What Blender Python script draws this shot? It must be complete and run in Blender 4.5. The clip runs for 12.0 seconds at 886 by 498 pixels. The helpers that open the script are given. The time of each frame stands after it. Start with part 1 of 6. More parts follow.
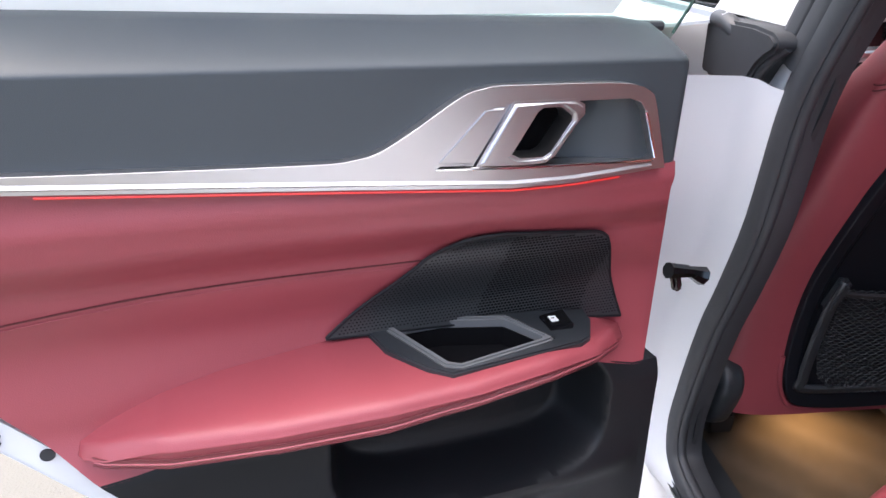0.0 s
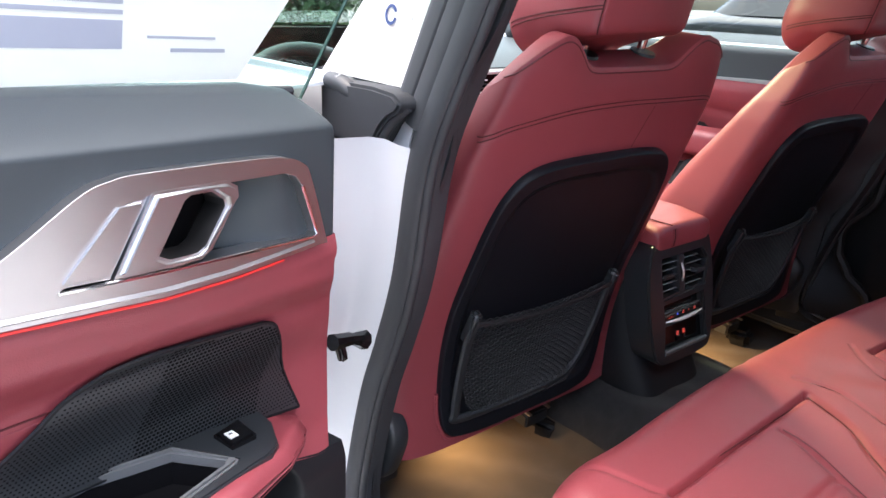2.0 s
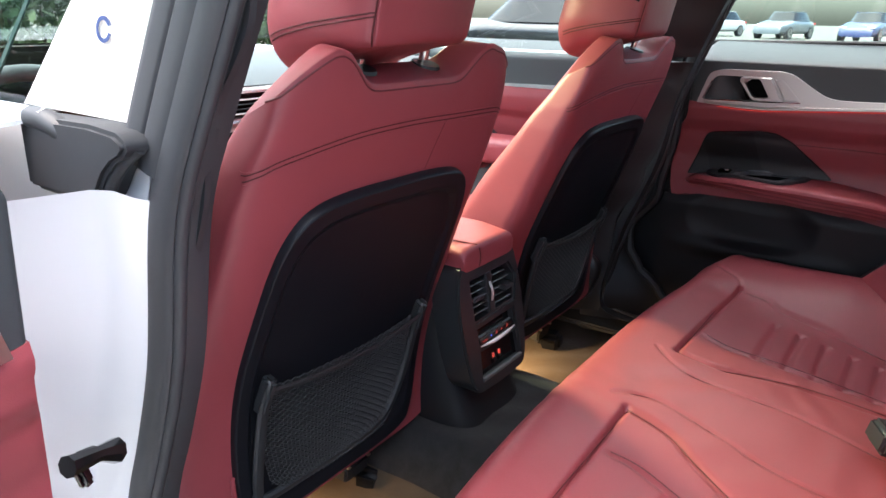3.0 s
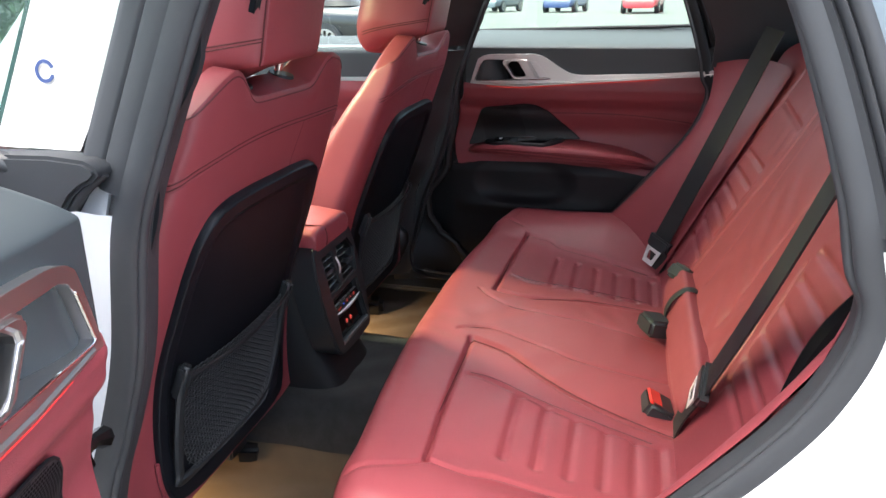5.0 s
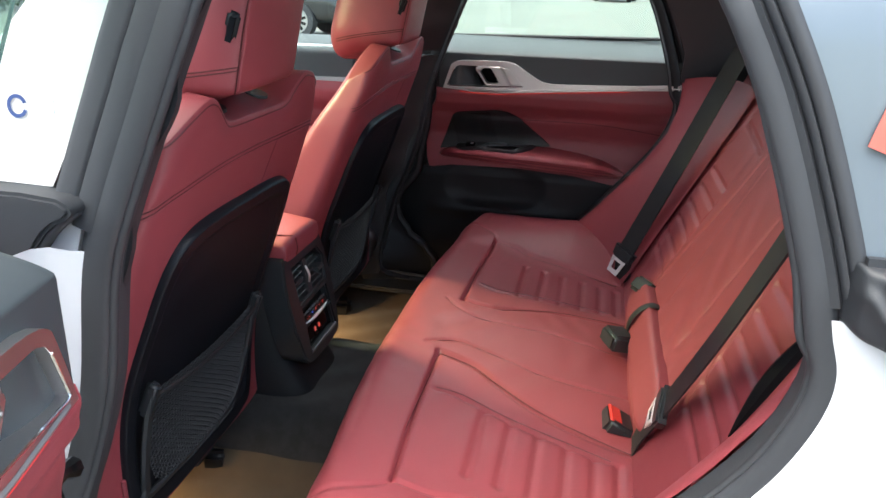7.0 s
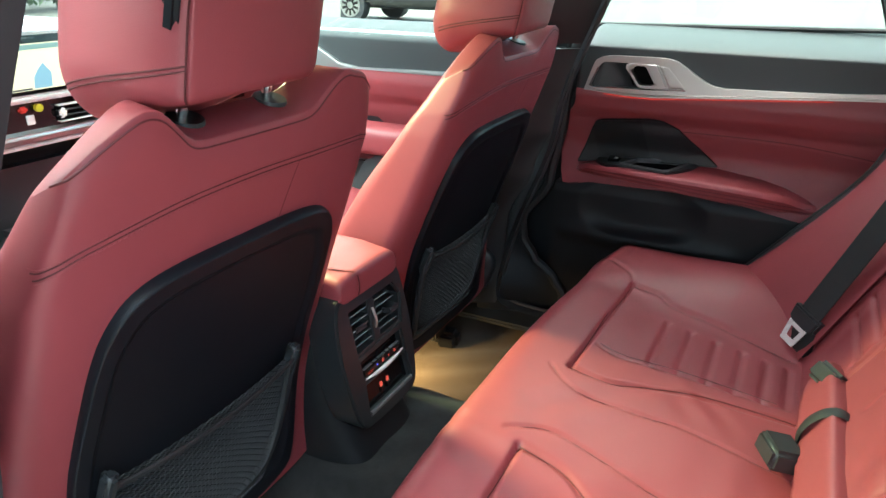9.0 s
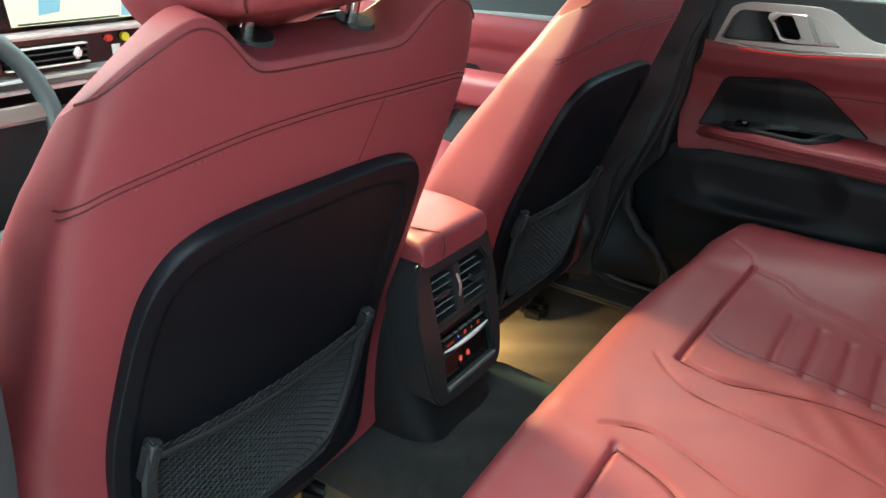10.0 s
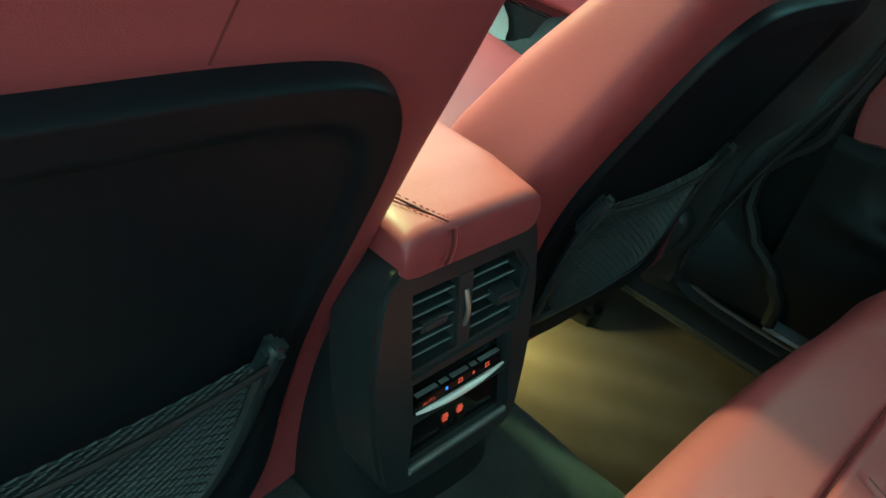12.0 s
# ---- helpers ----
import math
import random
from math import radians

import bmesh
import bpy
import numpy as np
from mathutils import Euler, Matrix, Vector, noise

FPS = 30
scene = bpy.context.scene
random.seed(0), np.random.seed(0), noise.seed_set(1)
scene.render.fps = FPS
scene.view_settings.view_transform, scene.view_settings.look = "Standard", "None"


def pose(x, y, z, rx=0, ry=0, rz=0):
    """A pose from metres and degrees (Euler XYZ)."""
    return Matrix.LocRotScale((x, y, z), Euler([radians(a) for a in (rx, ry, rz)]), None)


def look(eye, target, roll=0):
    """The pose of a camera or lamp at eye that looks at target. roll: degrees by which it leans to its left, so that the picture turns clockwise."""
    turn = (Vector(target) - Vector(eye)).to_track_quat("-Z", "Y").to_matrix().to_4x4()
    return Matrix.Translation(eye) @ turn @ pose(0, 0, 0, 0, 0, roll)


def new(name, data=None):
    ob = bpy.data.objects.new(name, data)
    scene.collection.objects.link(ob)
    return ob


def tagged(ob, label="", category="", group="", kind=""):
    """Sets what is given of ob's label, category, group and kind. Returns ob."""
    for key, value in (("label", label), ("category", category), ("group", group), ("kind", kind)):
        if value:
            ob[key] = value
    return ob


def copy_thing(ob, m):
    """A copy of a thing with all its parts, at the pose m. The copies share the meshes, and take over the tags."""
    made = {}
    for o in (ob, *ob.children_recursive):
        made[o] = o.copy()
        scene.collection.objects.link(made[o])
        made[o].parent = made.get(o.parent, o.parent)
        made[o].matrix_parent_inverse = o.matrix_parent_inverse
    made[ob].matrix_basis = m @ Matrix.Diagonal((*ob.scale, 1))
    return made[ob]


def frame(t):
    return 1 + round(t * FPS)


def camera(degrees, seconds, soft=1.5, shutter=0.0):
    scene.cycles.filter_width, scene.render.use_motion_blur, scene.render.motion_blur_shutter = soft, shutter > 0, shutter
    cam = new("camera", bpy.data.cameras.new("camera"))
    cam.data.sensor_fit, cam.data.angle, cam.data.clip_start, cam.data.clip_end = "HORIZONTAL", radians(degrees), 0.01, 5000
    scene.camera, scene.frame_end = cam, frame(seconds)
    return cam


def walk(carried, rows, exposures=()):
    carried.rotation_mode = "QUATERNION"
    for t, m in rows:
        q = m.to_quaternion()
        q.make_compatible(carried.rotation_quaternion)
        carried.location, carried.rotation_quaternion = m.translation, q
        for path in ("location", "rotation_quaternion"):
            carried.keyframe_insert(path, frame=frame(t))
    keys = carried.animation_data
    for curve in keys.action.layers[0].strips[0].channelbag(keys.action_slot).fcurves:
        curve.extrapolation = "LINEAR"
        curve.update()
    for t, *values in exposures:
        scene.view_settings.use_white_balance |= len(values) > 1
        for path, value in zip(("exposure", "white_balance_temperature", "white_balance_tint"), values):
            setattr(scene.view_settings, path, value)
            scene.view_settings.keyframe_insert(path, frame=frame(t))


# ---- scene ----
cam = camera(63.9, 12.0)
PATH = [
    (0, (-1.131, -0.805, 1.054), (-0.964, 1.012, 0.237), -0.4),
    (0.5, (-1.135, -0.778, 1.056), (-0.759, 1.018, 0.26), 0.5),
    (1, (-1.156, -0.746, 1.057), (-0.51, 0.985, 0.293), 1.1),
    (1.5, (-1.169, -0.727, 1.054), (-0.249, 0.899, 0.34), 1.7),
    (2, (-1.154, -0.705, 1.053), (0.039, 0.755, 0.387), 2.2),
    (2.5, (-1.114, -0.676, 1.056), (0.278, 0.608, 0.412), 2.1),
    (3, (-1.038, -0.622, 1.051), (0.526, 0.456, 0.425), 1.2),
    (3.5, (-1.003, -0.584, 1.07), (0.678, 0.292, 0.434), 0.5),
    (3.7, (-1.027, -0.6, 1.093), (0.676, 0.225, 0.445), 0.1),
    (5.3, (-1.311, -0.569, 1.098), (0.52, -0.137, 0.419), -0.4),
    (5.5, (-1.329, -0.569, 1.101), (0.502, -0.153, 0.414), -0.1),
    (6, (-1.327, -0.571, 1.116), (0.506, -0.189, 0.414), 0.7),
    (6.5, (-1.297, -0.575, 1.136), (0.535, -0.204, 0.425), 1.2),
    (7, (-1.261, -0.566, 1.158), (0.566, -0.183, 0.441), 1.6),
    (7.2, (-1.248, -0.567, 1.168), (0.578, -0.169, 0.455), 1.5),
    (8.8, (-0.919, -0.595, 1.146), (0.778, 0.156, 0.398), 1.2),
    (9, (-0.902, -0.596, 1.131), (0.754, 0.239, 0.383), 0.7),
    (9.5, (-0.872, -0.576, 1.115), (0.699, 0.38, 0.33), 0.9),
    (10, (-0.801, -0.524, 1.083), (0.696, 0.488, 0.226), 1.9),
    (10.5, (-0.679, -0.443, 1.019), (0.764, 0.575, 0.08), 3.5),
    (11, (-0.547, -0.363, 0.996), (0.869, 0.628, -0.011), 6.6),
    (11.5, (-0.494, -0.333, 1.012), (0.888, 0.66, -0.039), 9.9),
    (12, (-0.425, -0.303, 0.961), (0.893, 0.726, -0.136), 13.1),
]
EXPOSURES = [(0, 2.05, 6500, 14), (2, 2.35, 6500, 12), (3.5, 2.65, 6500, 9), (6, 2.4, 6500, 6), (7, 2.35, 6500, 4), (9, 2.9, 6400, -8), (10, 2.85, 6350, -14), (10.7, 2.6, 6300, -22), (11.5, 2.45, 5850, -44), (12, 2.4, 5450, -58)]
walk(cam, [(t, look(eye, target, roll)) for t, eye, target, roll in PATH], EXPOSURES)

# ---- world and light ----
world = bpy.data.worlds.new("overcast_sky")
scene.world = world
world.use_nodes = True
wn, wl = world.node_tree.nodes, world.node_tree.links
sky = wn.new("ShaderNodeTexSky")
sky.sky_type, sky.sun_disc = "NISHITA", False
sky.sun_elevation, sky.sun_rotation = radians(70), radians(-68)
sky.air_density, sky.dust_density, sky.ozone_density = 1.0, 4.0, 1.0
wn["Background"].inputs["Strength"].default_value = 0.15
wl.new(sky.outputs["Color"], wn["Background"].inputs["Color"])


sun = bpy.data.lights.new("sun", "SUN")
sun.energy, sun.color, sun.angle = 2.1, (1.0, 0.97, 0.93), radians(120)
new("sun", sun).matrix_world = look((0.2, 0.8, 6), (0, 0, 0.5))


def inner_lamp(name, eye, target, watts, color, size, spread=120):
    data = bpy.data.lights.new(name, "AREA")
    data.energy, data.color, data.size, data.spread = watts, color, size, radians(spread)
    new(name, data).matrix_world = look(eye, target)


# the roof lamp in front, lit by the open door, and the lamps under the front seats
inner_lamp("roof_lamp", (0.0, 0.52, 1.28), (-0.10, -0.30, 0.5), 1.2, (0.97, 1.0, 0.52), 0.07, 84)
inner_lamp("footwell_lamp", (-0.38, 0.25, 0.325), (-0.37, 0.14, 0.217), 0.115, (1.0, 0.60, 0.27), 0.03, 110)
inner_lamp("footwell_lamp", (0.32, 0.23, 0.325), (0.38, 0.12, 0.217), 0.18, (1.0, 0.60, 0.27), 0.03, 110)

# ---- materials ----
def mat(name, col, col2=None, rough=0.5, metal=0.0, patch=6.0, grain=None, bump=0.0, cells=False, coat=0.0, rough2=None, emit=None, sheen=0.0, spec=0.5, crease=None, blotch=False):
    """A surface whose colour drifts between col and col2 in patches of 1/patch metres, with a relief of 1/grain metres."""
    m = bpy.data.materials.new(name)
    m.use_nodes = True
    n, l = m.node_tree.nodes, m.node_tree.links
    p = n["Principled BSDF"]
    p.inputs["Roughness"].default_value, p.inputs["Metallic"].default_value = rough, metal
    p.inputs["Coat Weight"].default_value, p.inputs["Sheen Weight"].default_value = coat, sheen
    p.inputs["Specular IOR Level"].default_value = spec
    p.inputs["Coat Roughness"].default_value = 0.06
    co = n.new("ShaderNodeTexCoord")
    big = n.new("ShaderNodeTexNoise")
    big.inputs["Scale"].default_value, big.inputs["Detail"].default_value = patch, 5
    l.new(co.outputs["Object"], big.inputs["Vector"])
    mix = n.new("ShaderNodeMix")
    mix.data_type = "RGBA"
    mix.inputs[6].default_value = (*col, 1)
    mix.inputs[7].default_value = (*(col2 or [c * 0.82 for c in col]), 1)
    if blotch:
        steep = n.new("ShaderNodeMapRange")
        steep.inputs["From Min"].default_value, steep.inputs["From Max"].default_value = 0.38, 0.62
        big.inputs["Roughness"].default_value = 0.7
        l.new(big.outputs["Fac"], steep.inputs["Value"])
        l.new(steep.outputs["Result"], mix.inputs[0])
    else:
        l.new(big.outputs["Fac"], mix.inputs[0])
    l.new(mix.outputs[2], p.inputs["Base Color"])
    vary = n.new("ShaderNodeMapRange")
    vary.inputs["To Min"].default_value, vary.inputs["To Max"].default_value = rough * 0.85, min(1, rough2 or rough * 1.15)
    l.new(big.outputs["Fac"], vary.inputs["Value"])
    l.new(vary.outputs["Result"], p.inputs["Roughness"])
    if grain:
        fine = n.new("ShaderNodeTexVoronoi" if cells else "ShaderNodeTexNoise")
        fine.inputs["Scale"].default_value = grain
        l.new(co.outputs["Object"], fine.inputs["Vector"])
        b = n.new("ShaderNodeBump")
        b.inputs["Strength"].default_value, b.inputs["Distance"].default_value = bump, 0.6 / grain
        l.new(fine.outputs[0], b.inputs["Height"])
        l.new(b.outputs["Normal"], p.inputs["Normal"])
        if crease:
            soft, b2 = n.new("ShaderNodeTexNoise"), n.new("ShaderNodeBump")
            soft.inputs["Scale"].default_value, soft.inputs["Detail"].default_value, soft.inputs["Distortion"].default_value = crease, 3, 0.3
            l.new(co.outputs["Object"], soft.inputs["Vector"])
            b2.inputs["Strength"].default_value, b2.inputs["Distance"].default_value = 0.12, 0.12 / crease
            l.new(soft.outputs["Fac"], b2.inputs["Height"])
            l.new(b2.outputs["Normal"], b.inputs["Normal"])
    if emit:
        p.inputs["Emission Color"].default_value, p.inputs["Emission Strength"].default_value = (*emit[:3], 1), emit[3]
    return m


LEATHER = mat("red_leather", (0.285, 0.054, 0.067), (0.245, 0.045, 0.056), 0.46, patch=7, grain=1000, bump=0.22, cells=True, spec=0.55, crease=22)
PIPING = mat("red_piping", (0.12, 0.018, 0.024), rough=0.55, patch=20)
THREAD = mat("red_thread", (0.31, 0.068, 0.082), rough=0.6, patch=40)
SEAM = mat("dark_red_seam", (0.09, 0.012, 0.015), rough=0.7, patch=20)
SOFT = mat("soft_black_trim", (0.042, 0.051, 0.057), (0.034, 0.042, 0.047), 0.46, patch=3, grain=1500, bump=0.2, cells=True)
PLASTIC = mat("black_plastic", (0.024, 0.028, 0.032), (0.018, 0.021, 0.024), 0.40, patch=5, grain=1800, bump=0.12)
SHELLMAT = mat("satin_black_shell", (0.0075, 0.009, 0.0125), (0.006, 0.0075, 0.0105), 0.44, patch=3, grain=1800, bump=0.1, spec=0.22)
GLOSS = mat("piano_black", (0.006, 0.006, 0.007), rough=0.08, patch=8)
SATIN = mat("satin_aluminium", (0.57, 0.56, 0.56), (0.52, 0.51, 0.515), 0.33, 1.0, patch=4, grain=2500, bump=0.02)
BRIGHT = mat("bright_steel", (0.82, 0.82, 0.82), rough=0.28, metal=0.15, patch=8)
CHROME = mat("polished_chrome", (0.85, 0.85, 0.85), rough=0.08, metal=1.0, patch=8)
STEEL = mat("zinc_steel", (0.55, 0.52, 0.47), rough=0.3, metal=1.0, patch=30)
PAINT = mat("white_car_paint", (0.64, 0.66, 0.68), (0.61, 0.63, 0.66), 0.3, patch=2, coat=0.6)
RUBBER = mat("black_rubber", (0.031, 0.034, 0.039), (0.024, 0.026, 0.030), 0.55, patch=14, grain=700, bump=0.1)
CARPET = mat("brown_black_carpet", (0.078, 0.055, 0.031), (0.038, 0.028, 0.017), 0.95, patch=16, grain=700, bump=1.0, sheen=0.2)
DARKCARPET = mat("black_carpet", (0.011, 0.0125, 0.0145), (0.006, 0.007, 0.008), 0.95, patch=40, grain=600, bump=1.0, sheen=0.1, blotch=True)
HEADLINER = mat("grey_headliner", (0.55, 0.54, 0.52), rough=0.95, patch=8, grain=900, bump=0.4)
NET = mat("black_net_cord", (0.030, 0.033, 0.037), rough=0.6, patch=40)
WEB = mat("black_webbing", (0.016, 0.018, 0.020), (0.012, 0.013, 0.015), 0.6, patch=20, grain=1500, bump=0.6)
REDKEY = mat("red_button", (0.75, 0.05, 0.04), rough=0.4, patch=20)
# for hollows and gaps, with the shade inside them put into the colour
HOLE = mat("deep_black", (0.004, 0.004, 0.005), rough=0.7, patch=20, spec=0.1)
LOWTRIM = mat("matt_black_trim", (0.0065, 0.008, 0.0105), (0.005, 0.0065, 0.0085), 0.52, patch=5, grain=1500, bump=0.25, spec=0.3)
GREY = mat("grey_cup_liner", (0.12, 0.125, 0.13), rough=0.5, patch=12, grain=1500, bump=0.15)
INK = mat("grey_blue_print", (0.34, 0.36, 0.44), (0.44, 0.46, 0.52), 0.7, patch=12)
BLUE = mat("blue_print", (0.012, 0.035, 0.13), rough=0.6, patch=12)
ORANGE = mat("orange_label", (0.31, 0.065, 0.045), (0.36, 0.10, 0.075), 0.6, patch=20)
AMBIENT = mat("red_light_guide", (0.6, 0.03, 0.03), rough=0.3, emit=(1.0, 0.045, 0.035, 0.10))
ICON = mat("lit_red_icon", (0.8, 0.1, 0.06), rough=0.4, emit=(1.0, 0.10, 0.08, 0.06))
BLUEICON = mat("lit_blue_icon", (0.1, 0.2, 0.8), rough=0.4, emit=(0.05, 0.1, 1.0, 0.3))
WHITEICON = mat("white_icon", (0.8, 0.8, 0.8), rough=0.5, patch=30)
ASPHALT = mat("pale_asphalt", (0.155, 0.15, 0.13), (0.12, 0.116, 0.10), 0.9, patch=0.35, grain=160, bump=0.5)
LAMPGLASS = mat("warm_lamp_lens", (0.9, 0.8, 0.6), rough=0.3, emit=(1.0, 0.62, 0.25, 6.0))


def paper_mat(name, tone):
    """Thin paper that lets light through."""
    m = bpy.data.materials.new(name)
    m.use_nodes = True
    n, l = m.node_tree.nodes, m.node_tree.links
    n.remove(n["Principled BSDF"])
    face, back, mix, noise, tint = n.new("ShaderNodeBsdfDiffuse"), n.new("ShaderNodeBsdfTranslucent"), n.new("ShaderNodeMixShader"), n.new("ShaderNodeTexNoise"), n.new("ShaderNodeMix")
    tint.data_type = "RGBA"
    tint.inputs[6].default_value, tint.inputs[7].default_value = (*tone, 1), (*[c * 0.93 for c in tone], 1)
    noise.inputs["Scale"].default_value = 14
    l.new(noise.outputs["Fac"], tint.inputs[0])
    for b in (face, back):
        l.new(tint.outputs[2], b.inputs["Color"])
    mix.inputs[0].default_value = 0.45
    l.new(face.outputs[0], mix.inputs[1])
    l.new(back.outputs[0], mix.inputs[2])
    l.new(mix.outputs[0], n["Material Output"].inputs["Surface"])
    return m


def glass_mat(name, tint, rough=0.0):
    m = bpy.data.materials.new(name)
    m.use_nodes = True
    n, l = m.node_tree.nodes, m.node_tree.links
    n.remove(n["Principled BSDF"])
    clear, shine, mix, edge = n.new("ShaderNodeBsdfTransparent"), n.new("ShaderNodeBsdfGlossy"), n.new("ShaderNodeMixShader"), n.new("ShaderNodeLayerWeight")
    steep, fres = n.new("ShaderNodeMath"), n.new("ShaderNodeMath")
    clear.inputs["Color"].default_value = (*tint, 1)
    shine.inputs["Roughness"].default_value = rough
    edge.inputs["Blend"].default_value = 0.5
    steep.operation, fres.operation = "POWER", "MULTIPLY_ADD"
    steep.inputs[1].default_value, fres.inputs[1].default_value, fres.inputs[2].default_value = 5.0, 0.9, 0.04
    l.new(edge.outputs["Facing"], steep.inputs[0])
    l.new(steep.outputs[0], fres.inputs[0])
    l.new(fres.outputs[0], mix.inputs[0])
    l.new(clear.outputs[0], mix.inputs[1])
    l.new(shine.outputs[0], mix.inputs[2])
    l.new(mix.outputs[0], n["Material Output"].inputs["Surface"])
    return m


PAPER = paper_mat("white_paper", (0.78, 0.78, 0.77))
GLASS = glass_mat("clear_car_glass", (0.80, 0.90, 0.86))
CONSOLE = mat("satin_black_console", (0.019, 0.022, 0.025), (0.015, 0.018, 0.020), 0.36, patch=5, grain=1500, bump=0.12)
GREENEDGE = mat("green_glass_edge", (0.03, 0.06, 0.05), rough=0.1, patch=20)
GASKET = mat("dark_soft_rubber", (0.020, 0.022, 0.026), (0.015, 0.017, 0.02), 0.5, patch=10, grain=600, bump=0.15)
# the sky mirrored in the quarter glass, put into an opaque pale blue
SKYPANE = mat("painted_sky_reflection", (0.105, 0.13, 0.152), (0.09, 0.115, 0.138), 0.22, patch=2, coat=0.5)
TINTED = glass_mat("tinted_car_glass", (0.62, 0.66, 0.70))


# ---- mesh tools ----
def part(name, bm, material, parent=None, label="", sharp=38, smooth=True):
    """Links bm as one mesh object, under a thing or a part where one is given."""
    bmesh.ops.recalc_face_normals(bm, faces=bm.faces)
    for f in bm.faces:
        f.smooth = smooth
    for e in bm.edges:
        if len(e.link_faces) == 2 and e.calc_face_angle(0) > radians(sharp):
            e.smooth = False
    me = bpy.data.meshes.new(name)
    bm.to_mesh(me)
    bm.free()
    me.materials.append(material)
    ob = new(name, me)
    if parent:
        ob.parent = parent
    if label:
        ob["label"] = label
    return ob


def thing(name, label, category, m=None, group="", kind=""):
    ob = new(name)
    ob.empty_display_size = 0.05
    if m is not None:
        ob.matrix_world = m
    return tagged(ob, label, category, group, kind)


def curve(pts, n=60, closed=False):
    """n points along a smooth line through pts."""
    p = [Vector(q) for q in pts]
    k = len(p)
    out = []
    spans = k if closed else k - 1
    for i in range(n if closed else n):
        s = i / (n if closed else n - 1) * spans
        a = min(int(s), spans - 1)
        f = s - a
        g = lambda j: p[j % k] if closed else p[max(0, min(k - 1, j))]
        p0, p1, p2, p3 = g(a - 1), g(a), g(a + 1), g(a + 2)
        out.append(0.5 * (2 * p1 + (p2 - p0) * f + (2 * p0 - 5 * p1 + 4 * p2 - p3) * f * f + (3 * p1 - p0 - 3 * p2 + p3) * f * f * f))
    return out


def tube(pts, r, n=8, closed=False, bm=None, flat=1.0, up=None):
    """A round or flattened (flat < 1, along up) rod along pts."""
    bm = bm or bmesh.new()
    pts = [Vector(p) for p in pts]
    k = len(pts)
    rings = []
    side = None
    for i, p in enumerate(pts):
        d = (pts[(i + 1) % k] - pts[i - 1]) if closed else (pts[min(i + 1, k - 1)] - pts[max(i - 1, 0)])
        d.normalize()
        if up is not None:
            v = Vector(up)
            v = (v - d * v.dot(d)).normalized()
        else:
            v = side if side is not None else (Vector((0, 0, 1)) if abs(d.z) < 0.9 else Vector((0, 1, 0)))
            v = (v - d * v.dot(d)).normalized()
            side = v
        w = d.cross(v)
        rr = r[i] if isinstance(r, (list, tuple)) else r
        rings.append([bm.verts.new(p + w * math.cos(a) * rr + v * math.sin(a) * rr * flat) for a in (j * math.tau / n for j in range(n))])
    for i in range(k if closed else k - 1):
        a, b = rings[i], rings[(i + 1) % k]
        for j in range(n):
            bm.faces.new((a[j], a[(j + 1) % n], b[(j + 1) % n], b[j]))
    if not closed:
        bm.faces.new(rings[0][::-1])
        bm.faces.new(rings[-1])
    return bm


def sheet(f, nu, nv, closed=False, caps=False, bm=None, thick=0.0):
    """A grid of nu x nv points f(s, t), closed round in s where asked."""
    bm = bm or bmesh.new()
    g = [[bm.verts.new(f(i / (nu if closed else nu - 1), j / (nv - 1))) for j in range(nv)] for i in range(nu)]
    fs = []
    for i in range(nu if closed else nu - 1):
        for j in range(nv - 1):
            fs.append(bm.faces.new((g[i][j], g[(i + 1) % nu][j], g[(i + 1) % nu][j + 1], g[i][j + 1])))
    if caps:
        for j in (0, -1):
            for i in range(nu // 2):
                a, b, c, d = g[i][j], g[i + 1][j], g[(nu - i - 1) % nu][j], g[(nu - i) % nu][j]
                quad = [v for k, v in enumerate((a, b, c, d)) if v not in (a, b, c, d)[:k]]
                if len(quad) > 2:
                    bm.faces.new(quad)
    if thick:
        bmesh.ops.recalc_face_normals(bm, faces=bm.faces)
        bmesh.ops.solidify(bm, geom=bm.faces[:], thickness=thick)
    return bm


def plate(outline, place, n0, n1, holes=(), bevel=0.0, seg=2, bm=None):
    """A flat piece with the given outline and holes, from depth n0 to n1; place(u, v, n) gives the point."""
    own = bmesh.new()
    edges = []
    for loop in (outline, *holes):
        vs = [own.verts.new((p[0], p[1], n0)) for p in loop]
        edges += [own.edges.new((vs[i - 1], vs[i])) for i in range(len(vs))]
    bmesh.ops.triangle_fill(own, use_beauty=True, use_dissolve=False, edges=edges)
    out = bmesh.ops.extrude_face_region(own, geom=own.faces[:])
    for v in out["geom"]:
        if isinstance(v, bmesh.types.BMVert):
            v.co.z = n1
    bmesh.ops.recalc_face_normals(own, faces=own.faces)
    if bevel:
        sharp = [e for e in own.edges if len(e.link_faces) == 2 and e.calc_face_angle(0) > radians(60) and abs(e.verts[0].co.z - n1) < 1e-6 and abs(e.verts[1].co.z - n1) < 1e-6]
        bmesh.ops.bevel(own, geom=sharp, offset=bevel, segments=seg, affect="EDGES", clamp_overlap=True)
    for v in own.verts:
        v.co = place(*v.co)
    if bm is None:
        return own
    me = bpy.data.meshes.new("joined")
    own.to_mesh(me)
    own.free()
    bm.from_mesh(me)
    bpy.data.meshes.remove(me)
    return bm


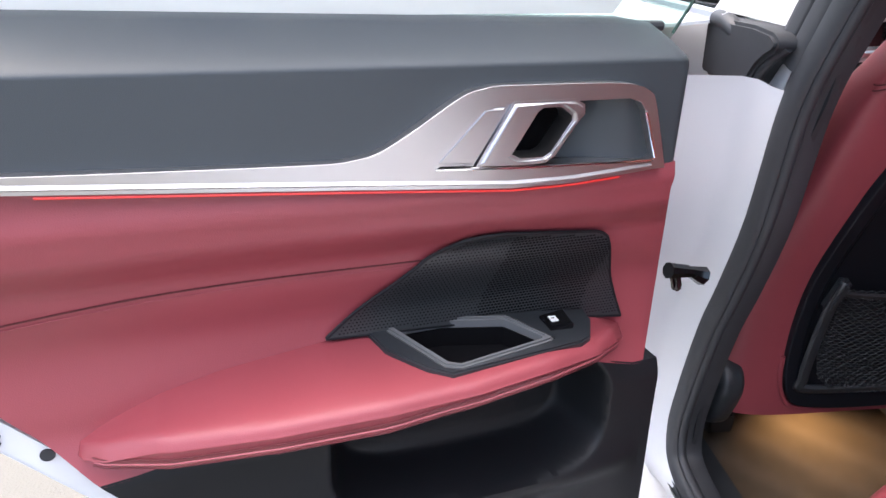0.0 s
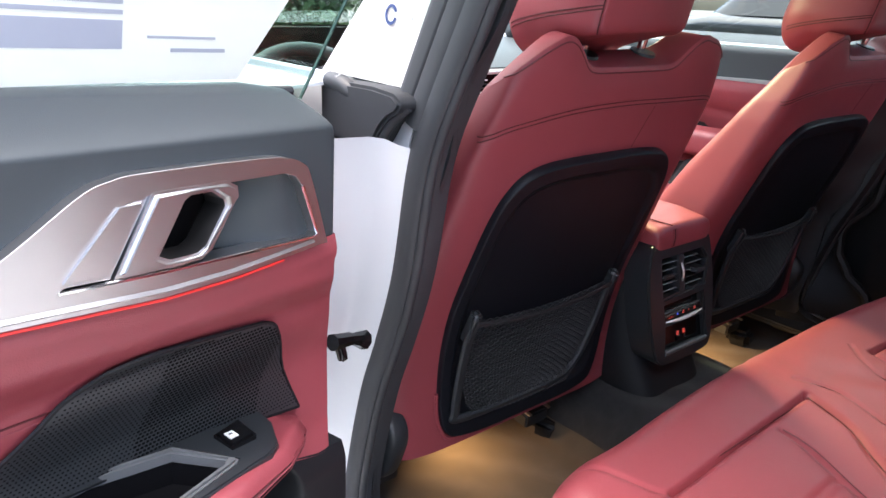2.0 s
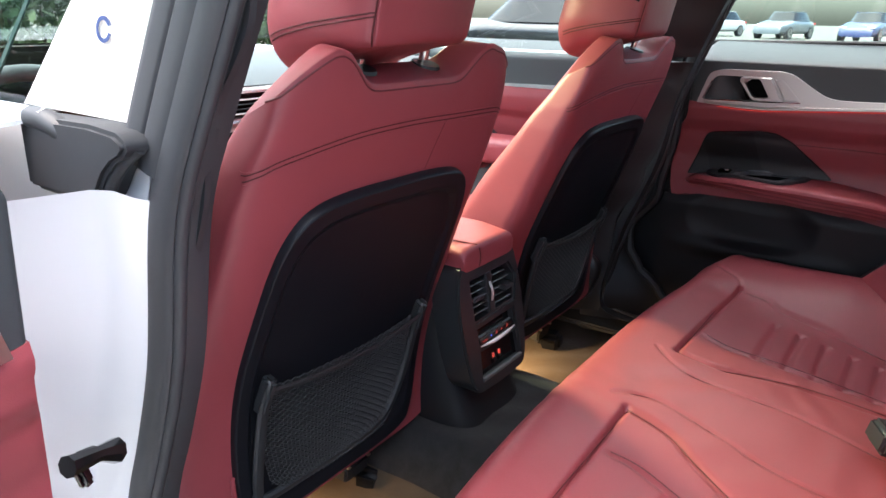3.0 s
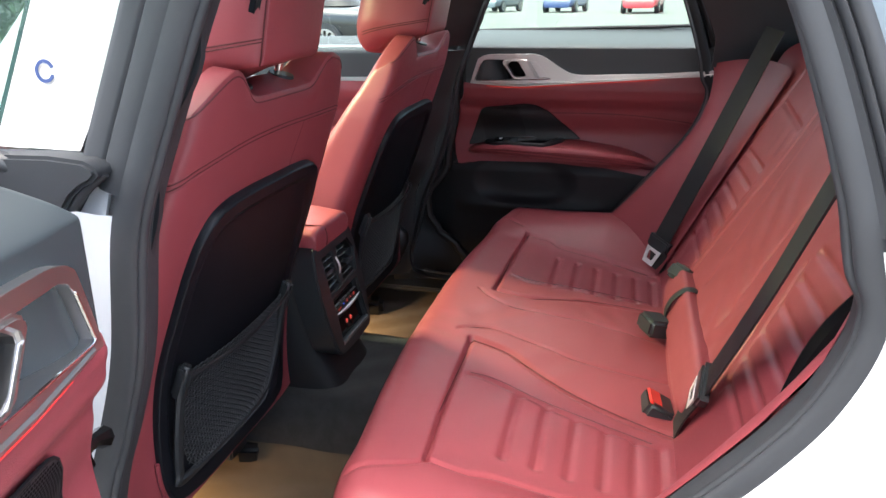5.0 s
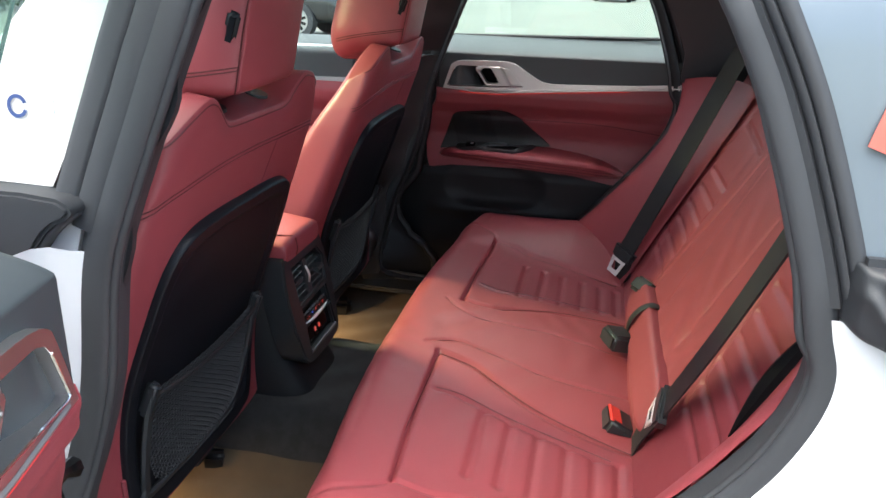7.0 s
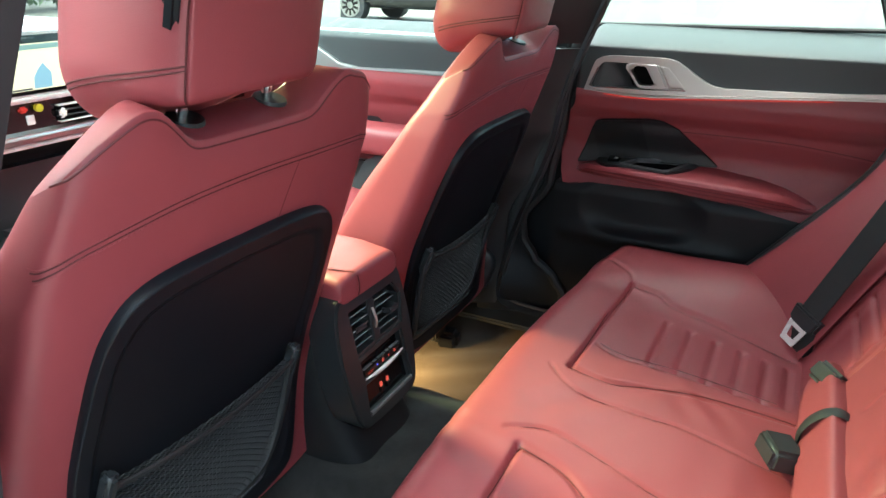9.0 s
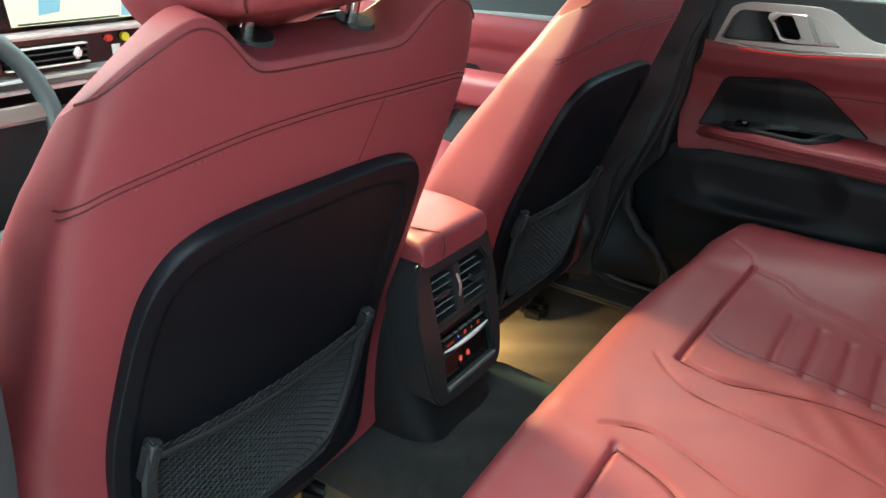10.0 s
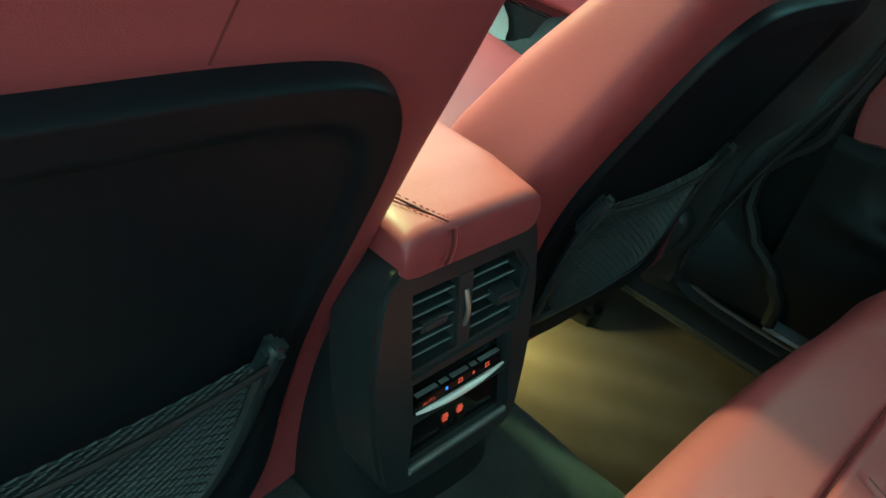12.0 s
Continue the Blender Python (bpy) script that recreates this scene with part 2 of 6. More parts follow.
def block(size, at=(0, 0, 0), bevel=0.004, seg=3, m=None, bm=None, taper=1.0):
    """A box with rounded edges, its top scaled by taper."""
    own = bmesh.new()
    bmesh.ops.create_cube(own, size=1)
    for v in own.verts:
        k = taper if v.co.z > 0 else 1
        v.co = Vector((v.co.x * size[0] * k, v.co.y * size[1] * k, v.co.z * size[2]))
    if bevel:
        bmesh.ops.bevel(own, geom=own.edges[:], offset=bevel, segments=seg, affect="EDGES", clamp_overlap=True)
    t = (m or Matrix()) if m is not None else Matrix.Translation(at)
    bmesh.ops.transform(own, matrix=t, verts=own.verts)
    if bm is None:
        return own
    me = bpy.data.meshes.new("joined")
    own.to_mesh(me)
    own.free()
    bm.from_mesh(me)
    bpy.data.meshes.remove(me)
    return bm


def pillow(size, at, power=0.45, nu=40, nv=20, m=None):
    """A soft, puffed block."""
    def f(s, t):
        a, b = s * math.tau, (t - 0.5) * math.pi
        sp = lambda v, e: math.copysign(abs(v) ** e, v)
        return Vector((sp(math.cos(a), power) * sp(math.cos(b), power) * size[0] / 2, sp(math.sin(a), power) * sp(math.cos(b), power) * size[1] / 2, sp(math.sin(b), power) * size[2] / 2))
    bm = sheet(f, nu, nv, closed=True)
    bmesh.ops.remove_doubles(bm, verts=bm.verts, dist=1e-5)
    bmesh.ops.transform(bm, matrix=(m if m is not None else Matrix()) @ Matrix.Translation(at) if m is not None else Matrix.Translation(at), verts=bm.verts)
    return bm


def lerp_table(table, x):
    """A value between the rows (x, value) of a table."""
    if x <= table[0][0]:
        return table[0][1]
    for (a, va), (b, vb) in zip(table, table[1:]):
        if x <= b:
            return va + (vb - va) * (x - a) / (b - a)
    return table[-1][1]


def smooth_table(table, x):
    """The same with eased steps, for soft shapes."""
    if x <= table[0][0]:
        return table[0][1]
    for (a, va), (b, vb) in zip(table, table[1:]):
        if x <= b:
            k = (x - a) / (b - a)
            return va + (vb - va) * k * k * (3 - 2 * k)
    return table[-1][1]


def near_line(X, Y, line):
    """Distances of the points (X, Y) from a broken line."""
    best = np.full(X.shape, 9.0)
    for (ax, ay), (bx, by) in zip(line, line[1:]):
        dx, dy = bx - ax, by - ay
        k = np.clip(((X - ax) * dx + (Y - ay) * dy) / (dx * dx + dy * dy), 0, 1)
        best = np.minimum(best, np.hypot(X - ax - k * dx, Y - ay - k * dy))
    return best


def mirrored(line):
    return [(-x, *rest) for x, *rest in line]


# ---- the front seats ----
LEAN_BACK = radians(21.4)


def seat_frame(cx):
    """Across, up the back, out of the back."""
    s, c = math.sin(LEAN_BACK), math.cos(LEAN_BACK)
    return Matrix(((1, 0, 0, cx), (0, -s, -c, 0.0168), (0, c, -s, 0.6136), (0, 0, 0, 1)))


BOX = 0.33  # how square the section is
BOW = [(0.20, 0.0), (0.32, -0.002), (0.44, -0.010)]
HALF_WIDTH = [(-0.32, 0.262), (-0.18, 0.276), (0.0, 0.270), (0.10, 0.260), (0.20, 0.249), (0.28, 0.244), (0.34, 0.240), (0.38, 0.233), (0.44, 0.214)]
DEPTH = [(-0.30, 0.085), (0.0, 0.075), (0.10, 0.066), (0.20, 0.054), (0.28, 0.045), (0.34, 0.037), (0.40, 0.029), (0.44, 0.022)]
SHOULDER = [(0.0, 0.386), (0.045, 0.386), (0.078, 0.387), (0.094, 0.393), (0.110, 0.408), (0.128, 0.423), (0.146, 0.4275), (0.165, 0.420), (0.190, 0.404), (0.214, 0.384), (0.236, 0.356), (0.262, 0.30)]
TOP_EDGE = [(p.x, p.y + 0.010 * smooth_table([(0.15, 0.0), (0.19, 1.0), (0.26, 1.4)], p.x)) for p in curve([(-x, h, 0) for x, h in SHOULDER[:0:-1]] + [(x, h, 0) for x, h in SHOULDER], 120)]


def bulge(h):
    """The lower back stands more upright than the upper one."""
    return 0.80 * max(0.0, 0.05 - h) ** 2


def roll_off(s):
    """1 below the top edge, less where the leather rolls over it."""
    return 1.0 if s < 0.94 else math.sqrt(max(0.0, 1 - ((min(s, 1.0) - 0.94) / 0.06) ** 2)) * 0.25 + 0.75


def seat_skin(xu, nu_, s):
    """A point of the backrest: xu across and nu_ through (-1 to 1), s up."""
    x = xu * lerp_table(HALF_WIDTH, -0.24 + s * 0.68)
    h = -0.24 + s * (lerp_table(TOP_EDGE, x) + 0.24)
    depth = lerp_table(DEPTH, h)
    n = smooth_table(BOW, h) - depth + nu_ * depth * roll_off(s)
    # the top falls away towards the front
    h -= 0.024 * (1 - nu_) * smooth_table([(0.55, 0.0), (1.0, 1.0)], s) * smooth_table([(0.10, 0.0), (0.22, 1.0)], abs(x))
    return Vector((x, h, n + (bulge(h) if nu_ > -0.5 else 0.0)))


def rear_depth(x, h):
    """How far out the back's leather lies at x, h."""
    s = (h + 0.24) / (lerp_table(TOP_EDGE, x) + 0.24)
    k = min(0.999, abs(x) / lerp_table(HALF_WIDTH, -0.24 + s * 0.68))
    d = lerp_table(DEPTH, h)
    return smooth_table(BOW, h) - d + (1 - k ** (2 / BOX)) ** (BOX / 2) * d * roll_off(s)


# half outline of the black shell
SHELL = [(0.0, 0.260), (0.06, 0.260), (0.108, 0.257), (0.138, 0.250), (0.160, 0.236), (0.177, 0.208), (0.186, 0.17), (0.191, 0.12), (0.195, 0.06), (0.197, 0.0), (0.196, -0.06), (0.193, -0.12), (0.188, -0.17), (0.176, -0.204), (0.155, -0.219), (0.08, -0.225), (0.0, -0.225)]
# headrest section, seen from above: across and out of the back
HEAD = [(-0.119, 0.002), (-0.112, 0.007), (-0.06, 0.011), (0.0, 0.009), (0.05, 0.001), (0.080, -0.014), (0.096, -0.042), (0.102, -0.09), (0.090, -0.135), (0.04, -0.153), (-0.05, -0.156), (-0.105, -0.150), (-0.130, -0.120), (-0.136, -0.075), (-0.132, -0.030), (-0.125, -0.006)]


def front_seat(cx):
    seat = thing("front_seat", "red leather front seat with black back shell", "car seat", seat_frame(cx), "front seats")

    def f(a, s):
        # round a square in even steps, drawn in to a rounded one
        side, k = divmod(a * 160 + 60, 40)
        q = -1 + k / 20
        X, Y = ((q, 1.0), (1.0, -q), (-q, -1.0), (-1.0, q))[int(side) % 4]
        r = (abs(X) ** (2 / BOX) + abs(Y) ** (2 / BOX)) ** (-BOX / 2)
        return seat_skin(X * r, Y * r, 1 - (1 - s) ** 1.7)
    part("backrest", sheet(f, 160, 80, closed=True, caps=True), LEATHER, seat, sharp=60)
    rear = lambda x, h, lift=0.001: Vector((x, h, rear_depth(x, h) + lift))
    # seams of the upper back
    line = curve([(-0.234, 0.294), (-0.222, 0.303), (-0.19, 0.316), (-0.10, 0.331), (0.0, 0.336), (0.10, 0.335), (0.17, 0.334), (0.205, 0.331), (0.228, 0.322)], 60)
    for d in (-0.003, 0.003):
        part("seam", tube([rear(v.x, v.y + d, -0.0001) for v in line], 0.0008, 6), SEAM, seat)
    for d in (-0.006, 0.006):
        bm = bmesh.new()
        pts = [rear(v.x, v.y + d, 0.0004) for v in curve([(p.x, p.y, 0) for p in line], 260)]
        for i in range(0, len(pts) - 1, 2):
            tube([pts[i], pts[i + 1]], 0.0006, 4, bm=bm)
        tagged(part("stitching", bm, THREAD, seat), kind="stuff")
    edge = [(x, lerp_table(TOP_EDGE, x) - 0.007) for x in np.linspace(-0.219, 0.219, 110)]
    part("piping", tube([rear(x, h, -0.0004) for x, h in edge], 0.0011, 6), PIPING, seat)
    part("side_seam", tube([rear(0.062 + 0.18 * (h - 0.27), h, -0.0004) for h in np.linspace(0.262, 0.332, 12)], 0.0009, 5), PIPING, seat)
    # shell
    ring = [Vector((x + 0.002, h, 0)) for x, h in SHELL] + [Vector((0.002 - x, h, 0)) for x, h in SHELL[-2:0:-1]]
    outline = curve(ring, 120, closed=True)

    def dome(s, t):
        p = outline[int(round(s * 120)) % 120]
        k = 1 - (1 - t) ** 1.9
        x, h = 0.002 + (p.x - 0.002) * min(1.0, k * 1.003), 0.02 + (p.y - 0.02) * min(1.0, k * 1.003)
        n = 0.0095 - 0.6 * max(0, abs(x) - 0.10) ** 2 + bulge(h)
        n += 0.0065 * smooth_table([(0.85, 0.0), (0.91, 1.0)], k) - 0.003
        n -= 0.020 * (1 - math.sqrt(max(0.0, 1 - max(0.0, (k - 0.982) / 0.018) ** 2)))
        return Vector((x, h, n))
    part("back_shell", sheet(dome, 120, 60, closed=True), SHELLMAT, seat, sharp=70)
    hem = [Vector((p.x * 1.012, p.y - 0.006, bulge(p.y) + 0.004)) for p in outline if p.y < -0.12]
    hem.sort(key=lambda p: math.atan2(p.x, -p.y - 0.05))
    part("hem", tube(hem, 0.0035, 6), LEATHER, seat, "red leather hem below the shell")
    # net pocket
    U = curve([(x, h, n + bulge(h)) for x, h, n in ((-0.163, 0.012, 0.020), (-0.163, -0.05, 0.020), (-0.162, -0.11, 0.018), (-0.160, -0.165, 0.014), (-0.148, -0.186, 0.012), (0.0, -0.190, 0.012), (0.09, -0.184, 0.012), (0.126, -0.155, 0.014), (0.145, -0.10, 0.018), (0.151, -0.04, 0.020), (0.153, 0.012, 0.020))], 70)
    pocket = part("pocket_frame", tube(U, 0.0085, 8, flat=0.7, up=(0, 0, 1)), PLASTIC, seat)
    for sx in (-1, 1):
        clip = block((0.018, 0.06, 0.02), bevel=0.006, m=Matrix.Translation((-0.163 if sx < 0 else 0.152, -0.008, 0.022)) @ pose(0, 0, 0, 0, 0, sx * 3))
        part("pocket_clip", clip, PLASTIC, pocket)
    part("top_band", tube([(x, -0.002 - 0.008 * (1 - (x / 0.16) ** 2), 0.026 + 0.010 * (1 - (x / 0.16) ** 2)) for x in np.linspace(-0.158, 0.149, 24)], 0.0055, 6, flat=0.5, up=(0, 0, 1)), WEB, pocket)
    side = lambda h: lerp_table([(-0.188, 0.112), (-0.16, 0.140), (-0.10, 0.156), (-0.03, 0.160), (0.0, 0.160)], h)
    sag = lambda x, h: 0.015 + 0.010 * (1 - min(1, (x / 0.16) ** 2)) * (1 - ((h + 0.09) / 0.11) ** 2 * 0.7) + bulge(h)
    bm = bmesh.new()
    rows, cols = 40, 44
    for i in range(rows):
        h = -0.004 - 0.182 * i / (rows - 1)
        w = side(h)
        tube([(x, h - 0.008 * (1 - (x / 0.16) ** 2) + 0.0016 * (1 if (j + i) % 2 else -1), sag(x, h)) for j, x in enumerate(np.linspace(-w, w - 0.011, cols))], 0.00095, 3, bm=bm)
    for j in range(cols):
        k = -1 + 2 * j / (cols - 1)
        tube([(k * side(h) - 0.0055 * (1 + k), h - 0.008 * (1 - k * k), sag(k * side(h), h) - 0.0006) for h in np.linspace(-0.004, -0.186, 14)], 0.0006, 3, bm=bm)
    tagged(part("net", bm, NET, pocket, "fine black elastic net"), kind="stuff")
    # headrest
    section = curve([(x, n, 0) for x, n in HEAD], 96, closed=True)
    LEAN_HEAD = 0.16

    def head(k, v):
        """A point of the headrest: k round it, v up its rear face."""
        p = section[int(round(k * 96)) % 96]
        low = 0.018 + 0.03 * min(1.0, max(0.0, -p.y) / 0.08)
        soft = min(1.0, v / low, (0.205 - v) / 0.03)
        inset = low * (1 - math.sqrt(max(0.0, 1 - (1 - max(0.0, soft)) ** 2)))
        wide = smooth_table([(0.0, 1.0), (0.06, 1.0), (0.20, 0.90)], v)
        x, n = p.x * wide, p.y
        out = Vector((x, n + 0.07)).normalized() * inset
        h = 0.430 + v + 0.56 * p.y * (1 - v / 0.25)
        return Vector((x - out.x - 0.003, h, n - out.y - LEAN_HEAD * v))
    bm = bmesh.new()
    levels = [0.0, 0.0008, 0.003, 0.006, 0.010, 0.016, 0.023, 0.030, 0.038] + list(np.linspace(0.046, 0.175, 18)) + [0.182, 0.19, 0.197, 0.202, 0.205]
    grid = [[bm.verts.new(head(i / 96, v)) for v in levels] for i in range(96)]
    for i in range(96):
        for j in range(len(levels) - 1):
            bm.faces.new((grid[i][j], grid[(i + 1) % 96][j], grid[(i + 1) % 96][j + 1], grid[i][j + 1]))
    for j in (0, -1):
        bm.faces.new([g[j] for g in grid])
    rest = part("headrest", bm, LEATHER, seat, sharp=60)
    part("headrest_seam", tube([head(0.0, v) + Vector((-0.0003, 0, 0.0003)) for v in np.linspace(0.004, 0.18, 30)], 0.0010, 5), SEAM, rest)
    for dv in (0.0, 0.004):
        round_side = [head(1 - k, 0.034 + dv - 0.012 * (k / 0.27) ** 2) for k in np.linspace(0.0, 0.27, 27)]
        part("headrest_seam", tube(round_side, 0.0009, 5), SEAM, rest)
    hook = block((0.018, 0.046, 0.008), bevel=0.0038, m=Matrix.Translation(head(0.93, 0.082)) @ Matrix.Rotation(radians(-80), 4, "Y") @ Matrix.Rotation(radians(6), 4, "X"), taper=0.8)
    part("hook", hook, SHELLMAT, rest, "black coat hook")
    for sx in (-1, 1):
        post = part("headrest_post", tube([(sx * 0.061, 0.33, -0.050), (sx * 0.061, 0.45, -0.062)], 0.0062, 12), CHROME, seat)
        part("post_collar", tube([(sx * 0.061, 0.378, -0.050), (sx * 0.061, 0.388, -0.051)], [0.022, 0.018], 18), PLASTIC, post)
    # cushion, side cover and rails
    part("cushion", pillow((0.54, 0.17, 0.56), (0, -0.17, -0.36), 0.42, m=Matrix.Rotation(-LEAN_BACK + radians(8), 4, "X")), LEATHER, seat, sharp=80)
    for sx in (-1, 1):
        part("side_cover", pillow((0.05, 0.14, 0.20), (sx * 0.262, -0.225, -0.04), 0.5, 28, 14, m=Matrix()), PLASTIC, seat)
    level = seat_frame(0).inverted()
    for sx in (-1, 1):
        part("seat_rail", block((0.05, 0.5, 0.045), bevel=0.006, m=level @ pose(sx * 0.19, 0.42, 0.25)), PLASTIC, seat)
    rail_end = part("rail_end", block((0.062, 0.075, 0.030), bevel=0.004, m=level @ pose(0.134, 0.155, 0.272, 4, 0, 0)), PLASTIC, seat)
    for dx in (-0.040, 0.012):
        part("rail_strip", tube([level @ Vector((0.148 + dx, 0.112, 0.288)), level @ Vector((0.148 + dx, 0.165, 0.292))], 0.0045, 8, flat=0.5, up=(0, 0, 1)), STEEL, rail_end, "bright steel rail edge")
    part("wire_cover", block((0.055, 0.06, 0.045), bevel=0.012, m=level @ pose(0.170, 0.115, 0.238, 0, 0, 12)), LOWTRIM, seat)
    return seat


seat_left = front_seat(-0.356)
seat_right = copy_thing(seat_left, seat_frame(0.372))

# ---- the rear bench ----
def relief(X, Y, grooves):
    Z = np.zeros(X.shape)
    for line, depth, width in grooves:
        Z -= depth * np.exp(-(near_line(X, Y, line) / width) ** 2)
    return Z


def both(items):
    return [i for line, d, w in items for i in ((line, d, w), (mirrored(line), d, w))]


def polyline(pts, n=24):
    return [(p.x, p.y) for p in curve([(x, y, 0) for x, y in pts], n)]


CUSHION = both([
    ([(-0.118, -0.325), (-0.49, -0.325)], 0.010, 0.0035),
    (polyline([(-0.118, -0.325), (-0.125, -0.39), (-0.158, -0.442), (-0.205, -0.53), (-0.235, -0.65), (-0.24, -0.71)]), 0.006, 0.006),
    (polyline([(-0.10, -0.295), (-0.06, -0.35), (-0.072, -0.45), (-0.088, -0.53), (-0.078, -0.69)]), 0.003, 0.0035),
    (polyline([(-0.49, -0.325), (-0.49, -0.39), (-0.475, -0.43), (-0.47, -0.53), (-0.45, -0.66)]), 0.005, 0.005),
    (polyline([(-0.23, -0.345), (-0.226, -0.39), (-0.25, -0.475), (-0.266, -0.57), (-0.277, -0.645)]), 0.004, 0.005),
    (polyline([(-0.56, -0.22), (-0.52, -0.30), (-0.495, -0.325)]), 0.003, 0.004),
])
RIBS = both([([(x0, y), (-0.415, y)], 0.0065, 0.006) for x0, y in ((-0.245, -0.433), (-0.255, -0.481), (-0.262, -0.529), (-0.268, -0.577), (-0.274, -0.622), (-0.28, -0.66))])
PROFILE = curve([(0, -0.245, 0.27), (0, -0.222, 0.36), (0, -0.205, 0.44), (0, -0.208, 0.495), (0, -0.235, 0.521), (0, -0.29, 0.515), (0, -0.40, 0.490), (0, -0.55, 0.4595), (0, -0.72, 0.425)], 260)


def bench_cushion():
    nx, ny = 330, len(PROFILE)
    xs = np.linspace(-0.655, 0.655, nx)
    P = np.array([(p.y, p.z) for p in PROFILE])
    T = np.gradient(P, axis=0)
    T /= np.linalg.norm(T, axis=1)[:, None]
    N = np.stack([T[:, 1], -T[:, 0]], 1) * np.where((T[:, 0] < 0), 1, 1)[:, None]
    X, Y = np.meshgrid(xs, P[:, 0], indexing="ij")
    lift = relief(X, Y, CUSHION + RIBS)
    # soft swell of the two seats, the flat middle, and rounded ends
    lift += 0.010 * np.exp(-((np.abs(X) - 0.32) / 0.16) ** 4) * np.exp(-((Y + 0.48) / 0.22) ** 4) * -1
    lift += 0.010 * np.exp(-((np.minimum(np.abs(X), np.where(X > 0, 0.56, 9)) - 0.56) / 0.07) ** 2)
    rise = np.clip((np.abs(X) - 0.44) / 0.18, 0, 1)
    lift += np.where(X > 0, 0.060, 0.025) * rise * rise * (3 - 2 * rise) * np.clip((-0.26 - Y) / 0.27, 0, 1)
    end = np.clip((np.abs(X) - 0.585) / 0.07, 0, 1)
    drop = np.where(X > 0, 0.0, 0.10) * (1 - np.sqrt(np.clip(1 - end ** 2, 0, 1)))
    back = 0.06 * np.clip((np.abs(X) - 0.12) / 0.53, 0, 1) ** 2
    front = np.exp(-((Y + 0.2) / 0.16) ** 2)
    rng = np.random.RandomState(3)
    for _ in range(14):
        cx, cy, a, k = rng.uniform(-0.6, 0.6), rng.uniform(-0.65, -0.25), rng.uniform(0, 3.14), rng.uniform(60, 130)
        lift += 0.0012 * np.exp(-(((X - cx) ** 2 + (Y - cy) ** 2) / 0.08 ** 2)) * np.sin(k * ((X - cx) * math.cos(a) + (Y - cy) * math.sin(a)))
    bm = bmesh.new()
    g = [[bm.verts.new((X[i, j], P[j, 0] + N[j, 0] * lift[i, j] - back[i, j] * front[i, j], P[j, 1] + N[j, 1] * lift[i, j] - drop[i, j])) for j in range(ny)] for i in range(nx)]
    for i in range(nx - 1):
        for j in range(ny - 1):
            bm.faces.new((g[i][j], g[i][j + 1], g[i + 1][j + 1], g[i + 1][j]))
    return bm


bench = thing("rear_bench", "red leather rear bench with fluted seat panels", "car seat", pose(0, -0.45, 0.27))
base = bench.matrix_world.inverted()


def under_bench(name, bm, material, label="", **more):
    bmesh.ops.transform(bm, matrix=base, verts=bm.verts)
    return part(name, bm, material, bench, label, **more)


cushion = under_bench("seat_cushion", bench_cushion(), LEATHER, sharp=75)


def cushion_point(x, y):
    z = lerp_table([(-p.y, p.z) for p in PROFILE[60:]], -y)
    return Vector((x, y, z))


def seam_on(line, at, depth, r, m):
    """A dark seam thread in the bottom of a groove, which also paints the crease's shade."""
    bm = tube([at(x, y) - Vector((0, 0, depth)) for x, y in line], r, 5)
    bmesh.ops.transform(bm, matrix=base, verts=bm.verts)
    part("seam", bm, m, cushion)


for line, d, w in CUSHION:
    pts = line if len(line) > 2 else [(line[0][0] + (line[1][0] - line[0][0]) * k / 20, line[0][1] + (line[1][1] - line[0][1]) * k / 20) for k in range(21)]
    pts = [p for p in pts if p[1] < -0.30]
    seam_on(pts, cushion_point, d * (0.8 if d > 0.01 else 1.0), 0.0016 if d > 0.01 else 0.0009, SEAM if d > 0.005 else PIPING)
LEAN_REAR = radians(26)
BU, BN = Vector((0, -math.sin(LEAN_REAR), math.cos(LEAN_REAR))), Vector((0, math.cos(LEAN_REAR), math.sin(LEAN_REAR)))
back_at = lambda x, h, n: Vector((0, -0.69, 0.45)) + Vector((x, 0, 0)) + BU * h + BN * n
BACK = both([
    (polyline([(-0.245, 0.0), (-0.235, 0.15), (-0.20, 0.28), (-0.165, 0.42), (-0.155, 0.62)]), 0.005, 0.006),
    (polyline([(-0.47, 0.0), (-0.475, 0.2), (-0.455, 0.36), (-0.43, 0.48), (-0.40, 0.62)]), 0.005, 0.006),
    (polyline([(-0.10, 0.13), (-0.105, 0.35), (-0.10, 0.62)]), 0.002, 0.004),
    (polyline([(-0.27, 0.10), (-0.26, 0.2), (-0.235, 0.32)]), 0.0025, 0.004),
    ([(-0.20, 0.45), (-0.42, 0.47)], 0.006, 0.006),
])
BACKRIBS = both([([(-0.275 + 0.10 * (h - 0.12), h), (-0.44, h)], 0.0065, 0.006) for h in (0.12, 0.165, 0.21, 0.255, 0.30, 0.345)])


